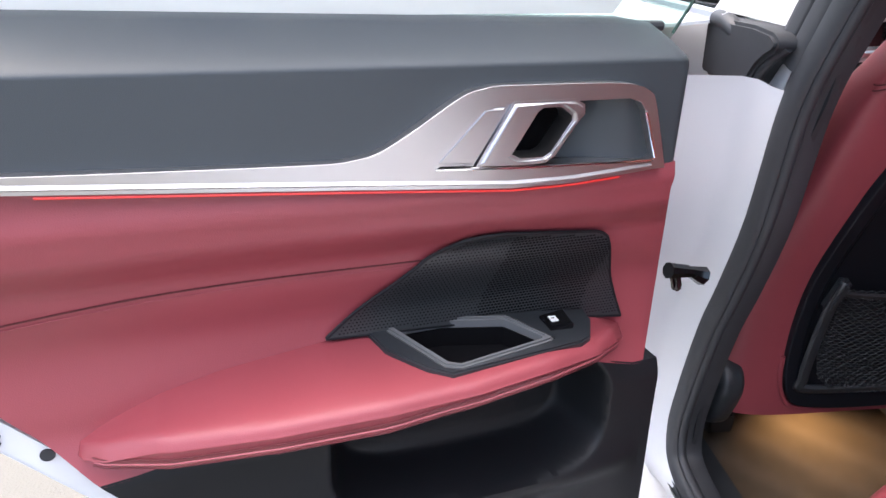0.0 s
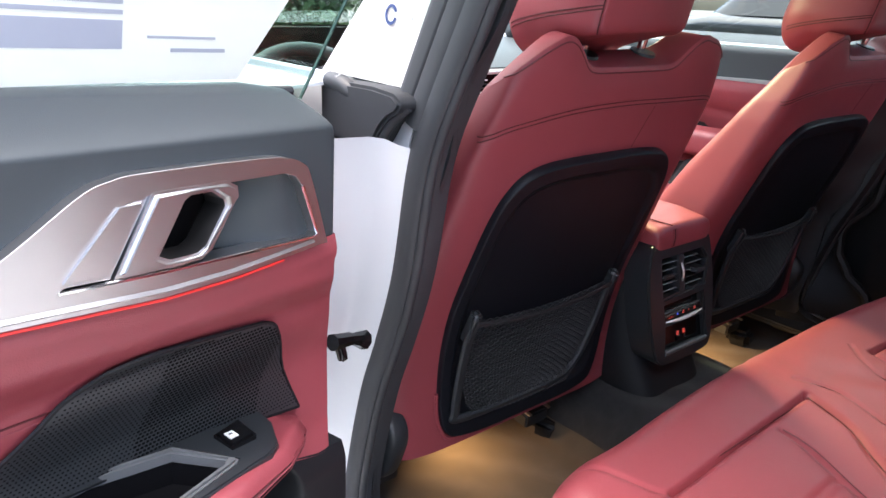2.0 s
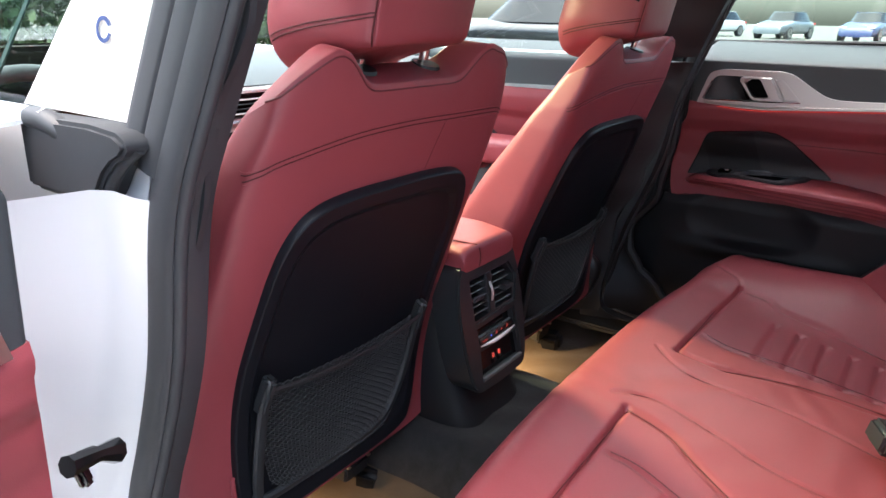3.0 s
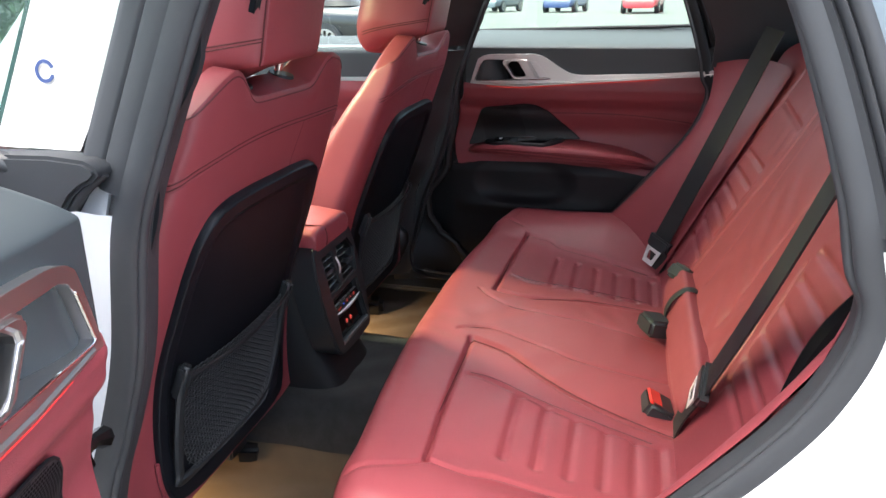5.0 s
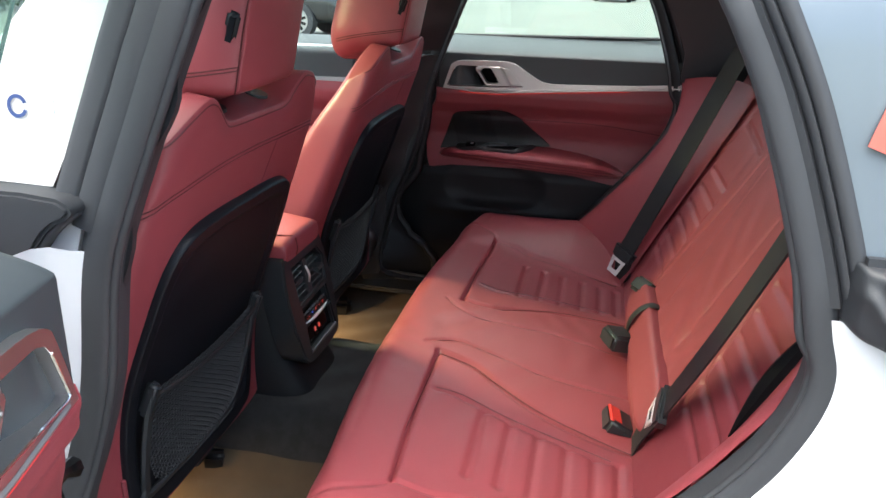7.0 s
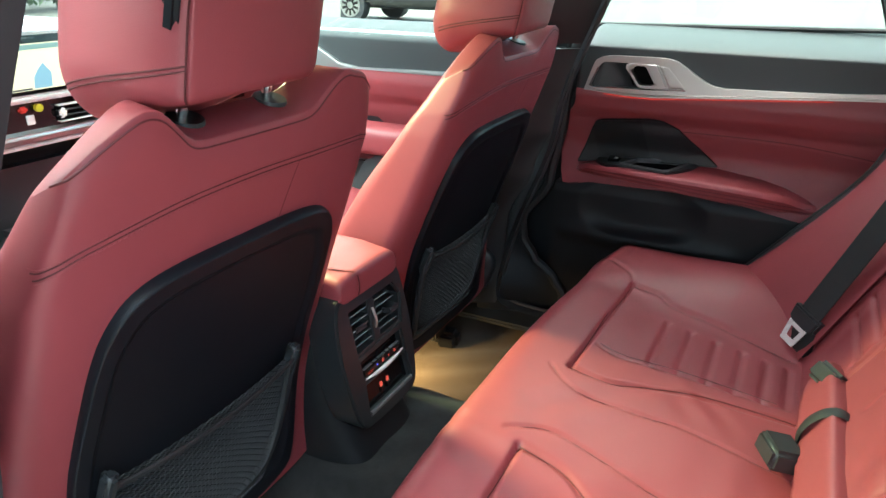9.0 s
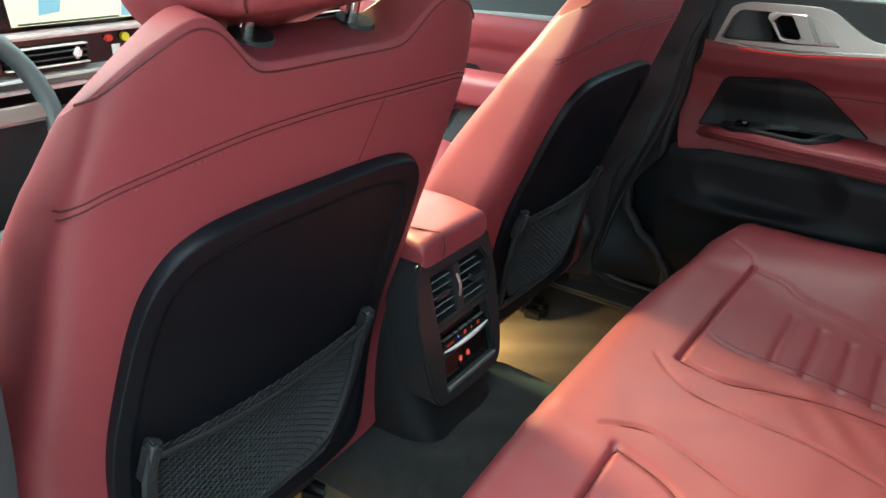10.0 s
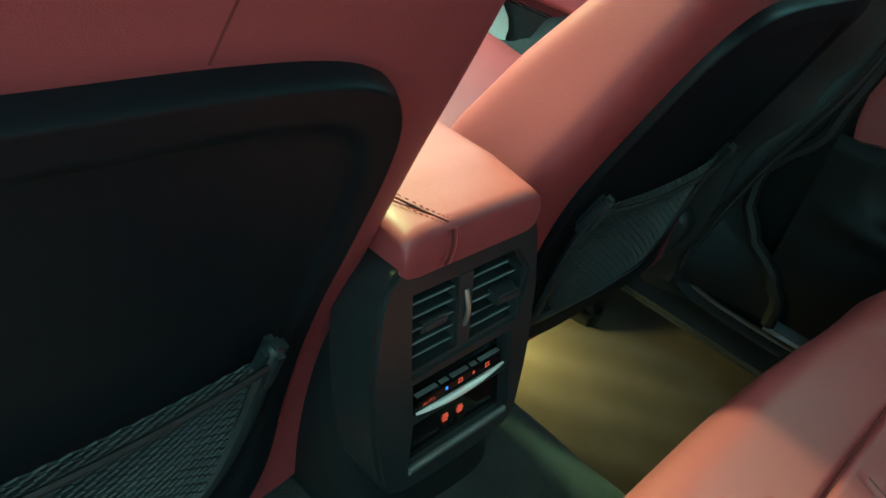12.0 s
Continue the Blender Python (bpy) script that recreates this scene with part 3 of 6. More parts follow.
def bench_back():
    nx, nh = 300, 160
    xs, hs = np.linspace(-0.56, 0.56, nx), np.linspace(-0.04, 0.62, nh)
    X, H = np.meshgrid(xs, hs, indexing="ij")
    lift = relief(X, H, BACK + BACKRIBS)
    lift += 0.03 * np.clip((np.abs(X) - 0.42) / 0.14, 0, 1) ** 2
    lift += 0.005 * np.exp(-(X / 0.10) ** 4)
    lift -= 0.05 * np.clip((H - 0.55) / 0.07, 0, 1) ** 2
    rng = np.random.RandomState(5)
    for _ in range(10):
        cx, cy, a, k = rng.uniform(-0.5, 0.5), rng.uniform(0.05, 0.5), rng.uniform(0, 3.14), rng.uniform(60, 130)
        lift += 0.0012 * np.exp(-(((X - cx) ** 2 + (H - cy) ** 2) / 0.08 ** 2)) * np.sin(k * ((X - cx) * math.cos(a) + (H - cy) * math.sin(a)))
    bm = bmesh.new()
    g = [[bm.verts.new(back_at(X[i, j], H[i, j], lift[i, j])) for j in range(nh)] for i in range(nx)]
    for i in range(nx - 1):
        for j in range(nh - 1):
            bm.faces.new((g[i][j], g[i + 1][j], g[i + 1][j + 1], g[i][j + 1]))
    return bm


under_bench("seat_backrest", bench_back(), LEATHER, sharp=75)
# the roll between cushion and backrest, and the wedges beside the backrest
roll = pillow((0.56, 0.046, 0.085), (0, 0, 0), 0.40)
bmesh.ops.transform(roll, matrix=Matrix.Translation(back_at(0.03, 0.05, 0.003)) @ Matrix.Rotation(LEAN_REAR, 4, "X"), verts=roll.verts)
rolled = under_bench("lower_roll", roll, LEATHER, sharp=80)
band = tube([back_at(0.12, 0.05, 0.005) + BU * 0.046 * math.cos(a) + BN * 0.029 * math.sin(a) for a in np.linspace(0, math.tau, 28, endpoint=False)], 0.013, 6, closed=True, flat=0.25, up=(0, 0.3, 1))
bmesh.ops.transform(band, matrix=base, verts=band.verts)
part("strap", band, WEB, rolled, "black strap round the roll")
DOOR_SIDE = [(0.40, -0.44), (0.517, -0.535), (0.587, -0.60), (0.66, -0.660), (0.72, -0.706), (0.79, -0.750), (0.85, -0.768), (0.897, -0.772), (0.95, -0.768)]
for sx in (-1, 1):
    def wedge(s, t, sx=sx):
        z = 0.40 + 0.53 * t
        y0, y1 = lerp_table(DOOR_SIDE, z), -0.69 - (z - 0.45) * math.tan(LEAN_REAR) + 0.012
        x = 0.655 - 0.20 * s
        k = math.sin(s * math.pi / 2) ** 1.3
        return Vector((sx * x, y0 + (y1 - y0) * k, z + 0.02 * math.sin(s * math.pi) ))
    under_bench("side_wedge", sheet(wedge, 30, 40), LEATHER, sharp=80)
    if sx < 0:
        # black tube laid in for the shade of the slit beside the wedge
        under_bench("wedge_gap_shade", tube([back_at(sx * (0.462 - 0.01 * k), 0.20 + 0.19 * k, 0.012) for k in np.linspace(0, 1, 16)], [0.002 + 0.014 * math.sin(k * math.pi) for k in np.linspace(0, 1, 16)], 8), HOLE)

# ---- rear console ----
def console():
    cx = -0.02
    box = thing("rear_console", "black rear console with vents, climate keys and sockets", "console", pose(cx, -0.03, 0.33))
    tilt = math.atan(0.2)
    face = lambda u, v, n: Vector((u, -0.003 + 0.2 * (v - 0.22) - n, v))  # n out towards the bench
    # body: cross-sections from the floor up, running forward between the seats
    rows = [(-0.05, 0.105, -0.02, 0.0), (0.02, 0.108, -0.012, 0.0), (0.10, 0.112, 0.0, 0.0), (0.20, 0.112, 0.016, 0.0), (0.30, 0.100, 0.036, 0.0), (0.335, 0.080, 0.045, 0.0)]

    def body(s, t):
        v = -0.05 + 0.385 * t
        w = smooth_table([(r[0], r[1]) for r in rows], v)
        y0 = -0.003 + 0.2 * (v - 0.22) + smooth_table([(0.0, 0.012), (0.10, 0.036)], v)
        a = s * math.tau
        e = 0.28
        c, q = math.cos(a), math.sin(a)
        x = math.copysign(abs(c) ** e, c) * w
        d = math.copysign(abs(q) ** e, q)
        return Vector((x, y0 + 0.30 - 0.30 * d + (0.02 * abs(x / w) ** 6 if d > 0 else 0), v))
    part("console_body", sheet(body, 72, 24, closed=True, caps=True), LOWTRIM, box)
    # front panel ring
    outer = [(-0.086, 0.318), (-0.04, 0.324), (0.04, 0.326), (0.082, 0.322), (0.094, 0.285), (0.098, 0.22), (0.092, 0.15), (0.078, 0.104), (0.04, 0.094), (-0.04, 0.094), (-0.088, 0.104), (-0.104, 0.15), (-0.110, 0.22), (-0.104, 0.285)]
    outer = [(p.x, p.y) for p in curve([(*p, 0) for p in outer], 60, closed=True)]
    vent_hole = [(-0.066, 0.292), (0.060, 0.292), (0.078, 0.268), (0.066, 0.225), (-0.064, 0.220)]
    keys_hole = [(-0.062, 0.206), (0.060, 0.208), (0.062, 0.172), (-0.060, 0.172)]
    sock_hole = [(-0.060, 0.165), (0.062, 0.165), (0.066, 0.118), (-0.064, 0.118)]
    part("panel", plate(outer, face, -0.05, 0.005, holes=[vent_hole[::-1], keys_hole[::-1], sock_hole[::-1]], bevel=0.004), CONSOLE, box)
    part("vent_well", plate([(u * 1.02, v) for u, v in vent_hole], face, -0.03, -0.024), HOLE, box)
    # vents
    for k, (u0, u1) in enumerate(((-0.064, -0.012), (0.008, 0.068))):
        for i in range(5):
            v = 0.229 + 0.0125 * i
            louvre = plate([(u0, v), (u1 + (0.004 if i == 3 and k else 0) - (0.010 if k and i == 4 else 0), v), (u1 - (0.010 if k and i == 4 else 0), v + 0.0017), (u0, v + 0.0017)], face, -0.022, -0.003, bevel=0.0006, seg=1)
            blade = part("louvre", louvre, PLASTIC, box)
            # grey rod along the blade paints the light caught by its edge
            part("louvre_highlight", tube([face(u0 + 0.001, v + 0.001, -0.0026), face(u1 - (0.011 if k and i == 4 else 0.001), v + 0.001, -0.0026)], 0.0007, 4), GREY, blade)
    part("vent_divider", plate([(-0.012, 0.219), (0.008, 0.219), (0.008, 0.293), (-0.012, 0.293)], face, -0.02, 0.001, bevel=0.002), PLASTIC, box)
    part("thumb_wheel", tube([face(-0.002, v, 0.001 + 0.004 * math.sin((v - 0.241) / 0.034 * math.pi)) for v in np.linspace(0.241, 0.275, 14)], 0.0024, 8), SATIN, box, "ribbed chrome thumb wheel")
    for u, v, n in ((-0.036, 0.2535, 0.0), (0.050, 0.2535, 0.010)):
        part("vent_tab", plate([(u - 0.016, v - 0.004), (u + 0.014, v - 0.004), (u + 0.016, v), (u + 0.012, v + 0.005), (u - 0.014, v + 0.005)], face, -0.006, n, bevel=0.002), PLASTIC, box)
    # climate keys
    keys = part("climate_keys", plate(keys_hole, face, -0.014, -0.010), GLOSS, box)
    part("key_strip", plate([(-0.058, 0.176), (0.058, 0.178), (0.057, 0.188), (-0.057, 0.186)], face, -0.012, 0.001, bevel=0.002), GLOSS, keys)
    part("key_edge", tube([face(u, 0.1755 - 0.004 * (1 - (u / 0.058) ** 2), 0.003) for u in np.linspace(-0.058, 0.058, 24)], [0.0012 + 0.0026 * (1 - (u / 0.058) ** 2) for u in np.linspace(-0.058, 0.058, 24)], 10), BRIGHT, keys)
    for u0, u1 in ((-0.056, -0.030), (-0.026, -0.016), (-0.012, 0.010), (0.014, 0.022), (0.026, 0.054)):
        part("key_bar", plate([(u0, 0.189), (u1, 0.189), (u1, 0.1897), (u0, 0.1897)], face, -0.004, 0.0005), GREY, keys)
    for u, m in ((-0.019, BLUEICON), (0.017, ICON)):
        part("dot", plate([(u - 0.0014, 0.1805), (u + 0.0014, 0.1805), (u + 0.0014, 0.1835), (u - 0.0014, 0.1835)], face, 0.0, 0.0014), m, keys)
    for u in (-0.001, 0.036):
        part("icon", plate([(u - 0.003, 0.1795), (u + 0.003, 0.1795), (u + 0.0025, 0.1845), (u - 0.0025, 0.1845)], face, 0.0, 0.0014, holes=[[(u - 0.0019, 0.1805), (u - 0.0016, 0.1837), (u + 0.0016, 0.1837), (u + 0.0019, 0.1805)]]), ICON, keys)
    word = bpy.data.curves.new("word", "FONT")
    word.body, word.size, word.align_x = "AUTO", 0.0055, "CENTER"
    word.materials.append(ICON)
    letters = new("lettering", word)
    letters.parent = keys
    letters.matrix_basis = Matrix.Translation(face(-0.042, 0.1785, 0.0022)) @ Matrix.Rotation(math.pi / 2 - tilt, 4, "X")
    # sockets
    sock = part("socket_panel", plate(sock_hole, face, -0.012, -0.006), GLOSS, box)
    for u in (-0.012, 0.008):
        part("socket", plate([(u - 0.0055, 0.128), (u + 0.0055, 0.128), (u + 0.0055, 0.136), (u - 0.0055, 0.136)], face, -0.008, -0.003, bevel=0.001), GLOSS, sock)
        for v, w in ((0.1375, 0.0032), (0.1405, 0.0040), (0.1435, 0.0032)):
            part("socket_mark", plate([(u - w, v), (u + w, v), (u + w, v + 0.0013), (u - w, v + 0.0013)], face, -0.006, -0.0045), ICON, sock)
    part("lower_lip", tube([face(u, 0.1165, 0.003) for u in np.linspace(-0.066, 0.066, 12)], 0.006, 8, flat=0.6, up=(0, 1, 0.2)), GREY, box)
    # armrest lid
    lid = sheet(lambda s, t: Vector((math.copysign(abs(math.cos(s * math.tau)) ** 0.32, math.cos(s * math.tau)) * (0.088 - 0.006 * (1 - t)), 0.010 + 0.36 * t - 0.012 * math.sin(math.pi * min(1, t * 8)) * (1 if t < 0.125 else 0), 0.331 + 0.006 * t * 0 + math.copysign(abs(math.sin(s * math.tau)) ** 0.4, math.sin(s * math.tau)) * (0.029 if t > 0.02 else 0.022) - (0.012 * max(0, 1 - t * 6) if math.sin(s * math.tau) > 0 else 0))), 48, 30, closed=True, caps=True)
    arm = part("armrest_lid", lid, LEATHER, box, sharp=60)
    top = lambda y: 0.3602 - 0.012 * max(0, 1 - y / 0.36 * 6)
    line = curve([(-0.090, 0.135, 0), (-0.072, 0.075, 0), (-0.052, 0.035, 0), (-0.038, 0.014, 0)], 40)
    for dx, r, m in ((0.0, 0.0010, SEAM), (-0.005, 0.0006, THREAD), (0.005, 0.0006, THREAD)):
        across = [Vector((p.x + dx, p.y, top(p.y) - 0.03 * (abs(p.x + dx) / 0.088) ** 14)) for p in line if abs(p.x + dx) < 0.085]
        down = [Vector((-0.036 + dx, 0.0105 - 0.004 * math.sin((0.348 - z) / 0.04 * math.pi), z)) for z in np.linspace(0.346, 0.312, 8)]
        if m is THREAD:
            bm = bmesh.new()
            for i in range(0, len(across) - 1, 2):
                tube([across[i], across[i + 1]], r, 4, bm=bm)
            tagged(part("lid_stitching", bm, m, arm), kind="stuff")
        else:
            part("lid_seam", tube(across, r, 5), m, arm)
        part("lid_seam", tube(down, r, 5), m, arm)
    return box


console()

# ---- rear belts and buckles ----
def ribbon(pts, width, out, thick=0.0014):
    """A strap along pts, lying with its flat side towards out."""
    bm = bmesh.new()
    pts = [Vector(p) for p in pts]
    rows = []
    for i, p in enumerate(pts):
        d = (pts[min(i + 1, len(pts) - 1)] - pts[max(i - 1, 0)]).normalized()
        o = Vector(out)
        o = (o - d * o.dot(d)).normalized()
        w = d.cross(o) * width / 2
        rows.append([bm.verts.new(q) for q in (p - w + o * thick, p + w + o * thick, p + w - o * thick, p - w - o * thick)])
    for a, b in zip(rows, rows[1:]):
        for j in range(4):
            bm.faces.new((a[j], a[(j + 1) % 4], b[(j + 1) % 4], b[j]))
    bm.faces.new(rows[0])
    bm.faces.new(rows[-1][::-1])
    return bm


def seat_belt(top, low, end, out, label):
    belt = thing("seat_belt", label, "seat belt", Matrix.Translation(low), "rear belts")
    off = Matrix.Translation(low).inverted()

    def add(name, bm, m, parent=None, note=""):
        bmesh.ops.transform(bm, matrix=off, verts=bm.verts)
        return part(name, bm, m, parent or belt, note)
    a, b = Vector(top), Vector(low)
    mid = (a + b) / 2 + Vector(out) * -0.004
    add("webbing", ribbon(curve([a, mid, b], 24), 0.047, out), WEB)
    add("lower_webbing", ribbon(curve([b, (b + Vector(end)) / 2 + Vector(out) * 0.006, end], 12), 0.047, out), WEB)
    d = (b - a).normalized()
    o = Vector(out)
    o = (o - d * o.dot(d)).normalized()
    w = d.cross(o)
    m = Matrix((*[(w[i], d[i], o[i], b[i]) for i in range(3)], (0, 0, 0, 1)))
    place = lambda u, v, n: m @ Vector((u, v, n))
    tongue = add("tongue_cover", plate([(-0.033, -0.014), (0.033, -0.014), (0.030, 0.012), (0.018, 0.020), (-0.018, 0.020), (-0.030, 0.012)], place, -0.006, 0.010, bevel=0.004), PLASTIC)
    add("tongue", plate([(-0.022, 0.016), (0.022, 0.016), (0.016, 0.058), (-0.016, 0.058)], place, 0.008, 0.011, holes=[[(-0.012, 0.024), (-0.009, 0.046), (0.009, 0.046), (0.012, 0.024)]]), BRIGHT, tongue, "bright steel tongue")


seat_belt((0.49, -0.872, 1.02), (0.49, -0.672, 0.508), (0.47, -0.68, 0.40), (-0.75, 0.60, 0.35), "black webbing belt with a bright tongue beside the far wedge")
seat_belt((-0.535, -0.775, 0.945), (-0.272, -0.712, 0.545), (-0.215, -0.68, 0.42), (-0.08, 0.86, 0.36), "black webbing belt slanting down to its plugged tongue")


def buckle(at, turn, red, label):
    b = thing("belt_buckle", label, "belt buckle", at, "rear buckles")
    body = part("buckle_body", block((0.062, 0.052, 0.036), (0, 0, 0), 0.007), PLASTIC, b)
    if red:
        part("release_key_top", block((0.046, 0.024, 0.006), (0, 0.014, 0.016), 0.002), REDKEY, body, "red release key")
    part("strap", ribbon([(0, -0.02, 0), (0, -0.06, 0.008), (0, -0.10, 0.025)], 0.04, (0, 0.2, 1)), WEB, b)


buckle(pose(0.085, -0.655, 0.472, 12, 0, 25), 0, False, "black belt buckle lying on the red bench")
buckle(pose(-0.165, -0.655, 0.432, 30, 0, 5), 0, True, "black belt buckle with a red key, sunk in the bench")
buckle(pose(0.255, -0.715, 0.515, 40, 0, 30), 0, False, "black belt buckle tucked behind the red roll")

# ---- doors ----
REAR_EDGE = [(0.28, 0.12), (0.33, 0.25), (0.40, 0.34), (0.50, 0.43), (0.579, 0.504), (0.627, 0.546), (0.684, 0.597), (0.74, 0.628), (0.79, 0.645), (0.86, 0.657), (1.1, 0.66)]
BEZ_LOW = [(0.0, 0.859), (0.029, 0.857), (0.08, 0.853), (0.125, 0.850), (0.18, 0.850), (0.325, 0.861), (0.548, 0.877), (0.66, 0.883)]
BEZ_TOP = [(0.66, 0.897), (0.60, 0.894), (0.546, 0.890), (0.443, 0.886), (0.345, 0.883), (0.318, 0.884), (0.296, 0.889), (0.269, 0.904), (0.231, 0.928), (0.212, 0.934), (0.19, 0.936), (0.10, 0.935), (0.071, 0.932), (0.056, 0.926), (0.048, 0.915), (0.029, 0.857)]
RED_LOW = [(0.0, 0.622), (0.05, 0.632), (0.25, 0.635), (0.40, 0.625), (0.50, 0.610), (0.60, 0.60)]


def panel_depth(u, z):
    """How far the trim stands out towards the cabin."""
    if z > 0.95:
        return -0.085 * ((z - 0.95) / 0.045) ** 1.3
    if z > 0.86:
        return 0.0
    return smooth_table([(0.28, -0.025), (0.40, -0.015), (0.60, -0.02), (0.66, -0.040), (0.72, -0.047), (0.78, -0.030), (0.825, -0.002), (0.845, 0.003), (0.86, 0.0)], z)


def car_door(m, flip, label, front_end=0.0, length=1.0, near=False, open_front=True):
    """A rear door with its trim. Local: u rearwards from the hinge side, n into the cabin, z up."""
    door = thing("car_door", label, "car door", m, "doors")
    L = length
    sg = -1 if flip else 1
    P = lambda u, z, n: Vector((u, sg * n, z))
    put = lambda u, z, n: P(front_end + u * L if u > 0.35 and L != 1 else front_end + u, z, n)
    rear = lambda z: lerp_table(REAR_EDGE, z)

    def skirted(f, nu, nv, back=-0.112):
        """A trim sheet of (u, z, n) = f(s, t), its border carried back to the door shell."""
        bm = bmesh.new()
        g = []
        for i in range(-1, nu + 1):
            row = []
            for j in range(-1, nv + 1):
                u, z, n = f(min(max(i, 0), nu - 1) / (nu - 1), min(max(j, 0), nv - 1) / (nv - 1))
                row.append(bm.verts.new(put(u, z, back if i in (-1, nu) or j in (-1, nv) else n)))
            g.append(row)
        for i in range(nu + 1):
            for j in range(nv + 1):
                bm.faces.new((g[i][j], g[i + 1][j], g[i + 1][j + 1], g[i][j + 1]))
        return bm
    # painted shell
    shape = [(-0.03, 0.955), (-0.03, 0.30), (0.10, 0.27), (0.23, 0.30), (0.33, 0.38), (0.415, 0.48), (0.52, 0.60), (0.595, 0.69), (0.645, 0.79), (0.665, 0.87), (0.67, 0.955)]
    shell = part("door_shell", plate(shape, put, -0.175, -0.105, bevel=0.006, seg=2), PAINT, door, "white painted door shell")
    edge_in = [(rear(z) - 0.004, z) for z in np.linspace(0.31, 0.96, 22)]
    edge_out = [(rear(z) + 0.040, z - 0.006) for z in np.linspace(0.31, 0.96, 22)]
    part("door_flange", plate(edge_in + edge_out[::-1], put, -0.12, -0.045, bevel=0.008, seg=3), PAINT, shell)
    top_z = lambda u: 0.969 + 0.012 * u if near else 0.991 + 0.014 * u / 0.66
    # upper trim with chamfered front
    front = lambda z: 0.004 + 0.030 * max(0, (z - 0.945) / 0.05) ** 1.2

    def upper(s, t):
        u = s * 0.66
        lo = lerp_table(BEZ_LOW, u)
        z = lo + ((0.976 + 0.012 * u if near else 0.994 + 0.014 * (u / 0.66)) - lo) * t
        u = front(z) + (rear(z) - front(z)) * s
        edge = min(1.0, s * 0.66 / 0.012)
        if 0.855 < z < 0.927 and 0.036 + 0.42 * max(0.0, z - 0.862) < u < 0.262 - 0.92 * max(0.0, z - 0.868):
            return u, z, -0.060
        return u, z, panel_depth(u, z) - 0.020 * (1 - math.sqrt(1 - (1 - edge) ** 2))
    part("upper_trim", skirted(upper, 180, 60), SOFT, door, "soft black upper trim", sharp=50)

    def red(s, t):
        u = s * 0.66
        for _ in range(3):
            lo, hi = lerp_table(RED_LOW, u), lerp_table(BEZ_LOW, u)
            z = lo + (hi - lo) * t
            u0 = 0.002 + 0.85 * min(0.0, panel_depth(0.0, z))
            u = u0 + (rear(z) - u0) * s
        edge = min(1.0, s * 0.66 / 0.010)
        return u, z, panel_depth(u, z) - 0.03 * (1 - math.sqrt(1 - (1 - edge) ** 2))
    part("leather_panel", skirted(red, 90, 40), LEATHER, door, sharp=60)

    def low(s, t):
        u = s * 0.5
        for _ in range(3):
            hi = lerp_table(RED_LOW, u) + 0.002
            z = 0.30 + (hi - 0.30) * t
            u0 = 0.002 + 0.85 * min(0.0, panel_depth(0.0, max(z, 0.66)))
            u = u0 + (rear(z) - u0) * s
        n = panel_depth(u, z)
        e = 4 if near else 2.6
        k = smooth_table([(0.0, 0.0), (0.55 if near else 0.9, 1.0)], 1 - (abs(u - 0.182) / 0.155) ** e - (abs(z - 0.578) / 0.068) ** e)
        rim = math.exp(-((z - 0.505) / 0.02) ** 2) * max(0, 1 - ((u - 0.2) / 0.22) ** 4)
        return u, z, n - (0.075 if near else 0.014) * k + (0.016 if near else 0.010) * rim
    part("lower_trim", skirted(low, 200, 140), LOWTRIM, door, "black plastic lower trim with a map pocket", sharp=50)
    # bright trim with the handle
    outer = [(p.x, p.y) for p in curve([(u, z, 0) for u, z in BEZ_TOP], 70)]
    outer += [(u, lerp_table(BEZ_LOW, u) + 0.0005) for u in np.linspace(0.04, 0.655, 40)]
    inset = [(0.250, 0.872), (0.246, 0.874), (0.206, 0.917), (0.196, 0.921), (0.075, 0.921), (0.064, 0.917), (0.058, 0.909), (0.042, 0.868), (0.047, 0.8655), (0.105, 0.8665), (0.18, 0.8685)]
    bez = part("bright_trim", plate(outer, put, -0.01, 0.010, holes=[inset[::-1]], bevel=0.0035, seg=3), SATIN, door, "satin aluminium trim", sharp=30)
    def lower_bevel(q, t):
        u = 0.045 + 0.612 * q
        dz, n = ((0.0008, 0.002), (0.0030, 0.0095), (0.0050, 0.0120), (0.0075, 0.0102))[int(round(t * 3))]
        return put(u, lerp_table(BEZ_LOW, u) + dz, n)
    part("lower_bevel", sheet(lower_bevel, 80, 4), SATIN, bez, sharp=30)
    part("inset_edge", tube([put(u, z, 0.0105) for u, z in inset[6:] + inset[:1]], 0.0014, 6), CHROME, bez)
    part("handle_well", plate([(u * 1.0, z) for u, z in inset], put, -0.048, -0.044), LOWTRIM, bez)
    def wedge(q, t):
        z = 0.864 + 0.055 * t
        u0, u1 = 0.034 + 0.42 * (z - 0.864), 0.132 - 0.45 * (z - 0.864)
        return put(u0 + (u1 - u0) * q, z, 0.002 - 0.030 * q ** 2.2 - 0.012 * max(0, 0.25 - q))
    part("well_wedge", sheet(wedge, 24, 12), SOFT, bez)
    handle = part("handle_plate", plate([(0.256, 0.874), (0.211, 0.921), (0.187, 0.921), (0.217, 0.872)], put, -0.03, 0.012, bevel=0.004, seg=3), SATIN, bez)
    lever = [(0.2155, 0.872), (0.1855, 0.923), (0.129, 0.923), (0.120, 0.918), (0.119, 0.910), (0.128, 0.900), (0.146, 0.875), (0.152, 0.871), (0.166, 0.870)]
    hole = [(0.184, 0.880), (0.163, 0.914), (0.158, 0.917), (0.142, 0.917), (0.132, 0.910), (0.131, 0.905), (0.148, 0.880), (0.155, 0.876), (0.176, 0.876)]
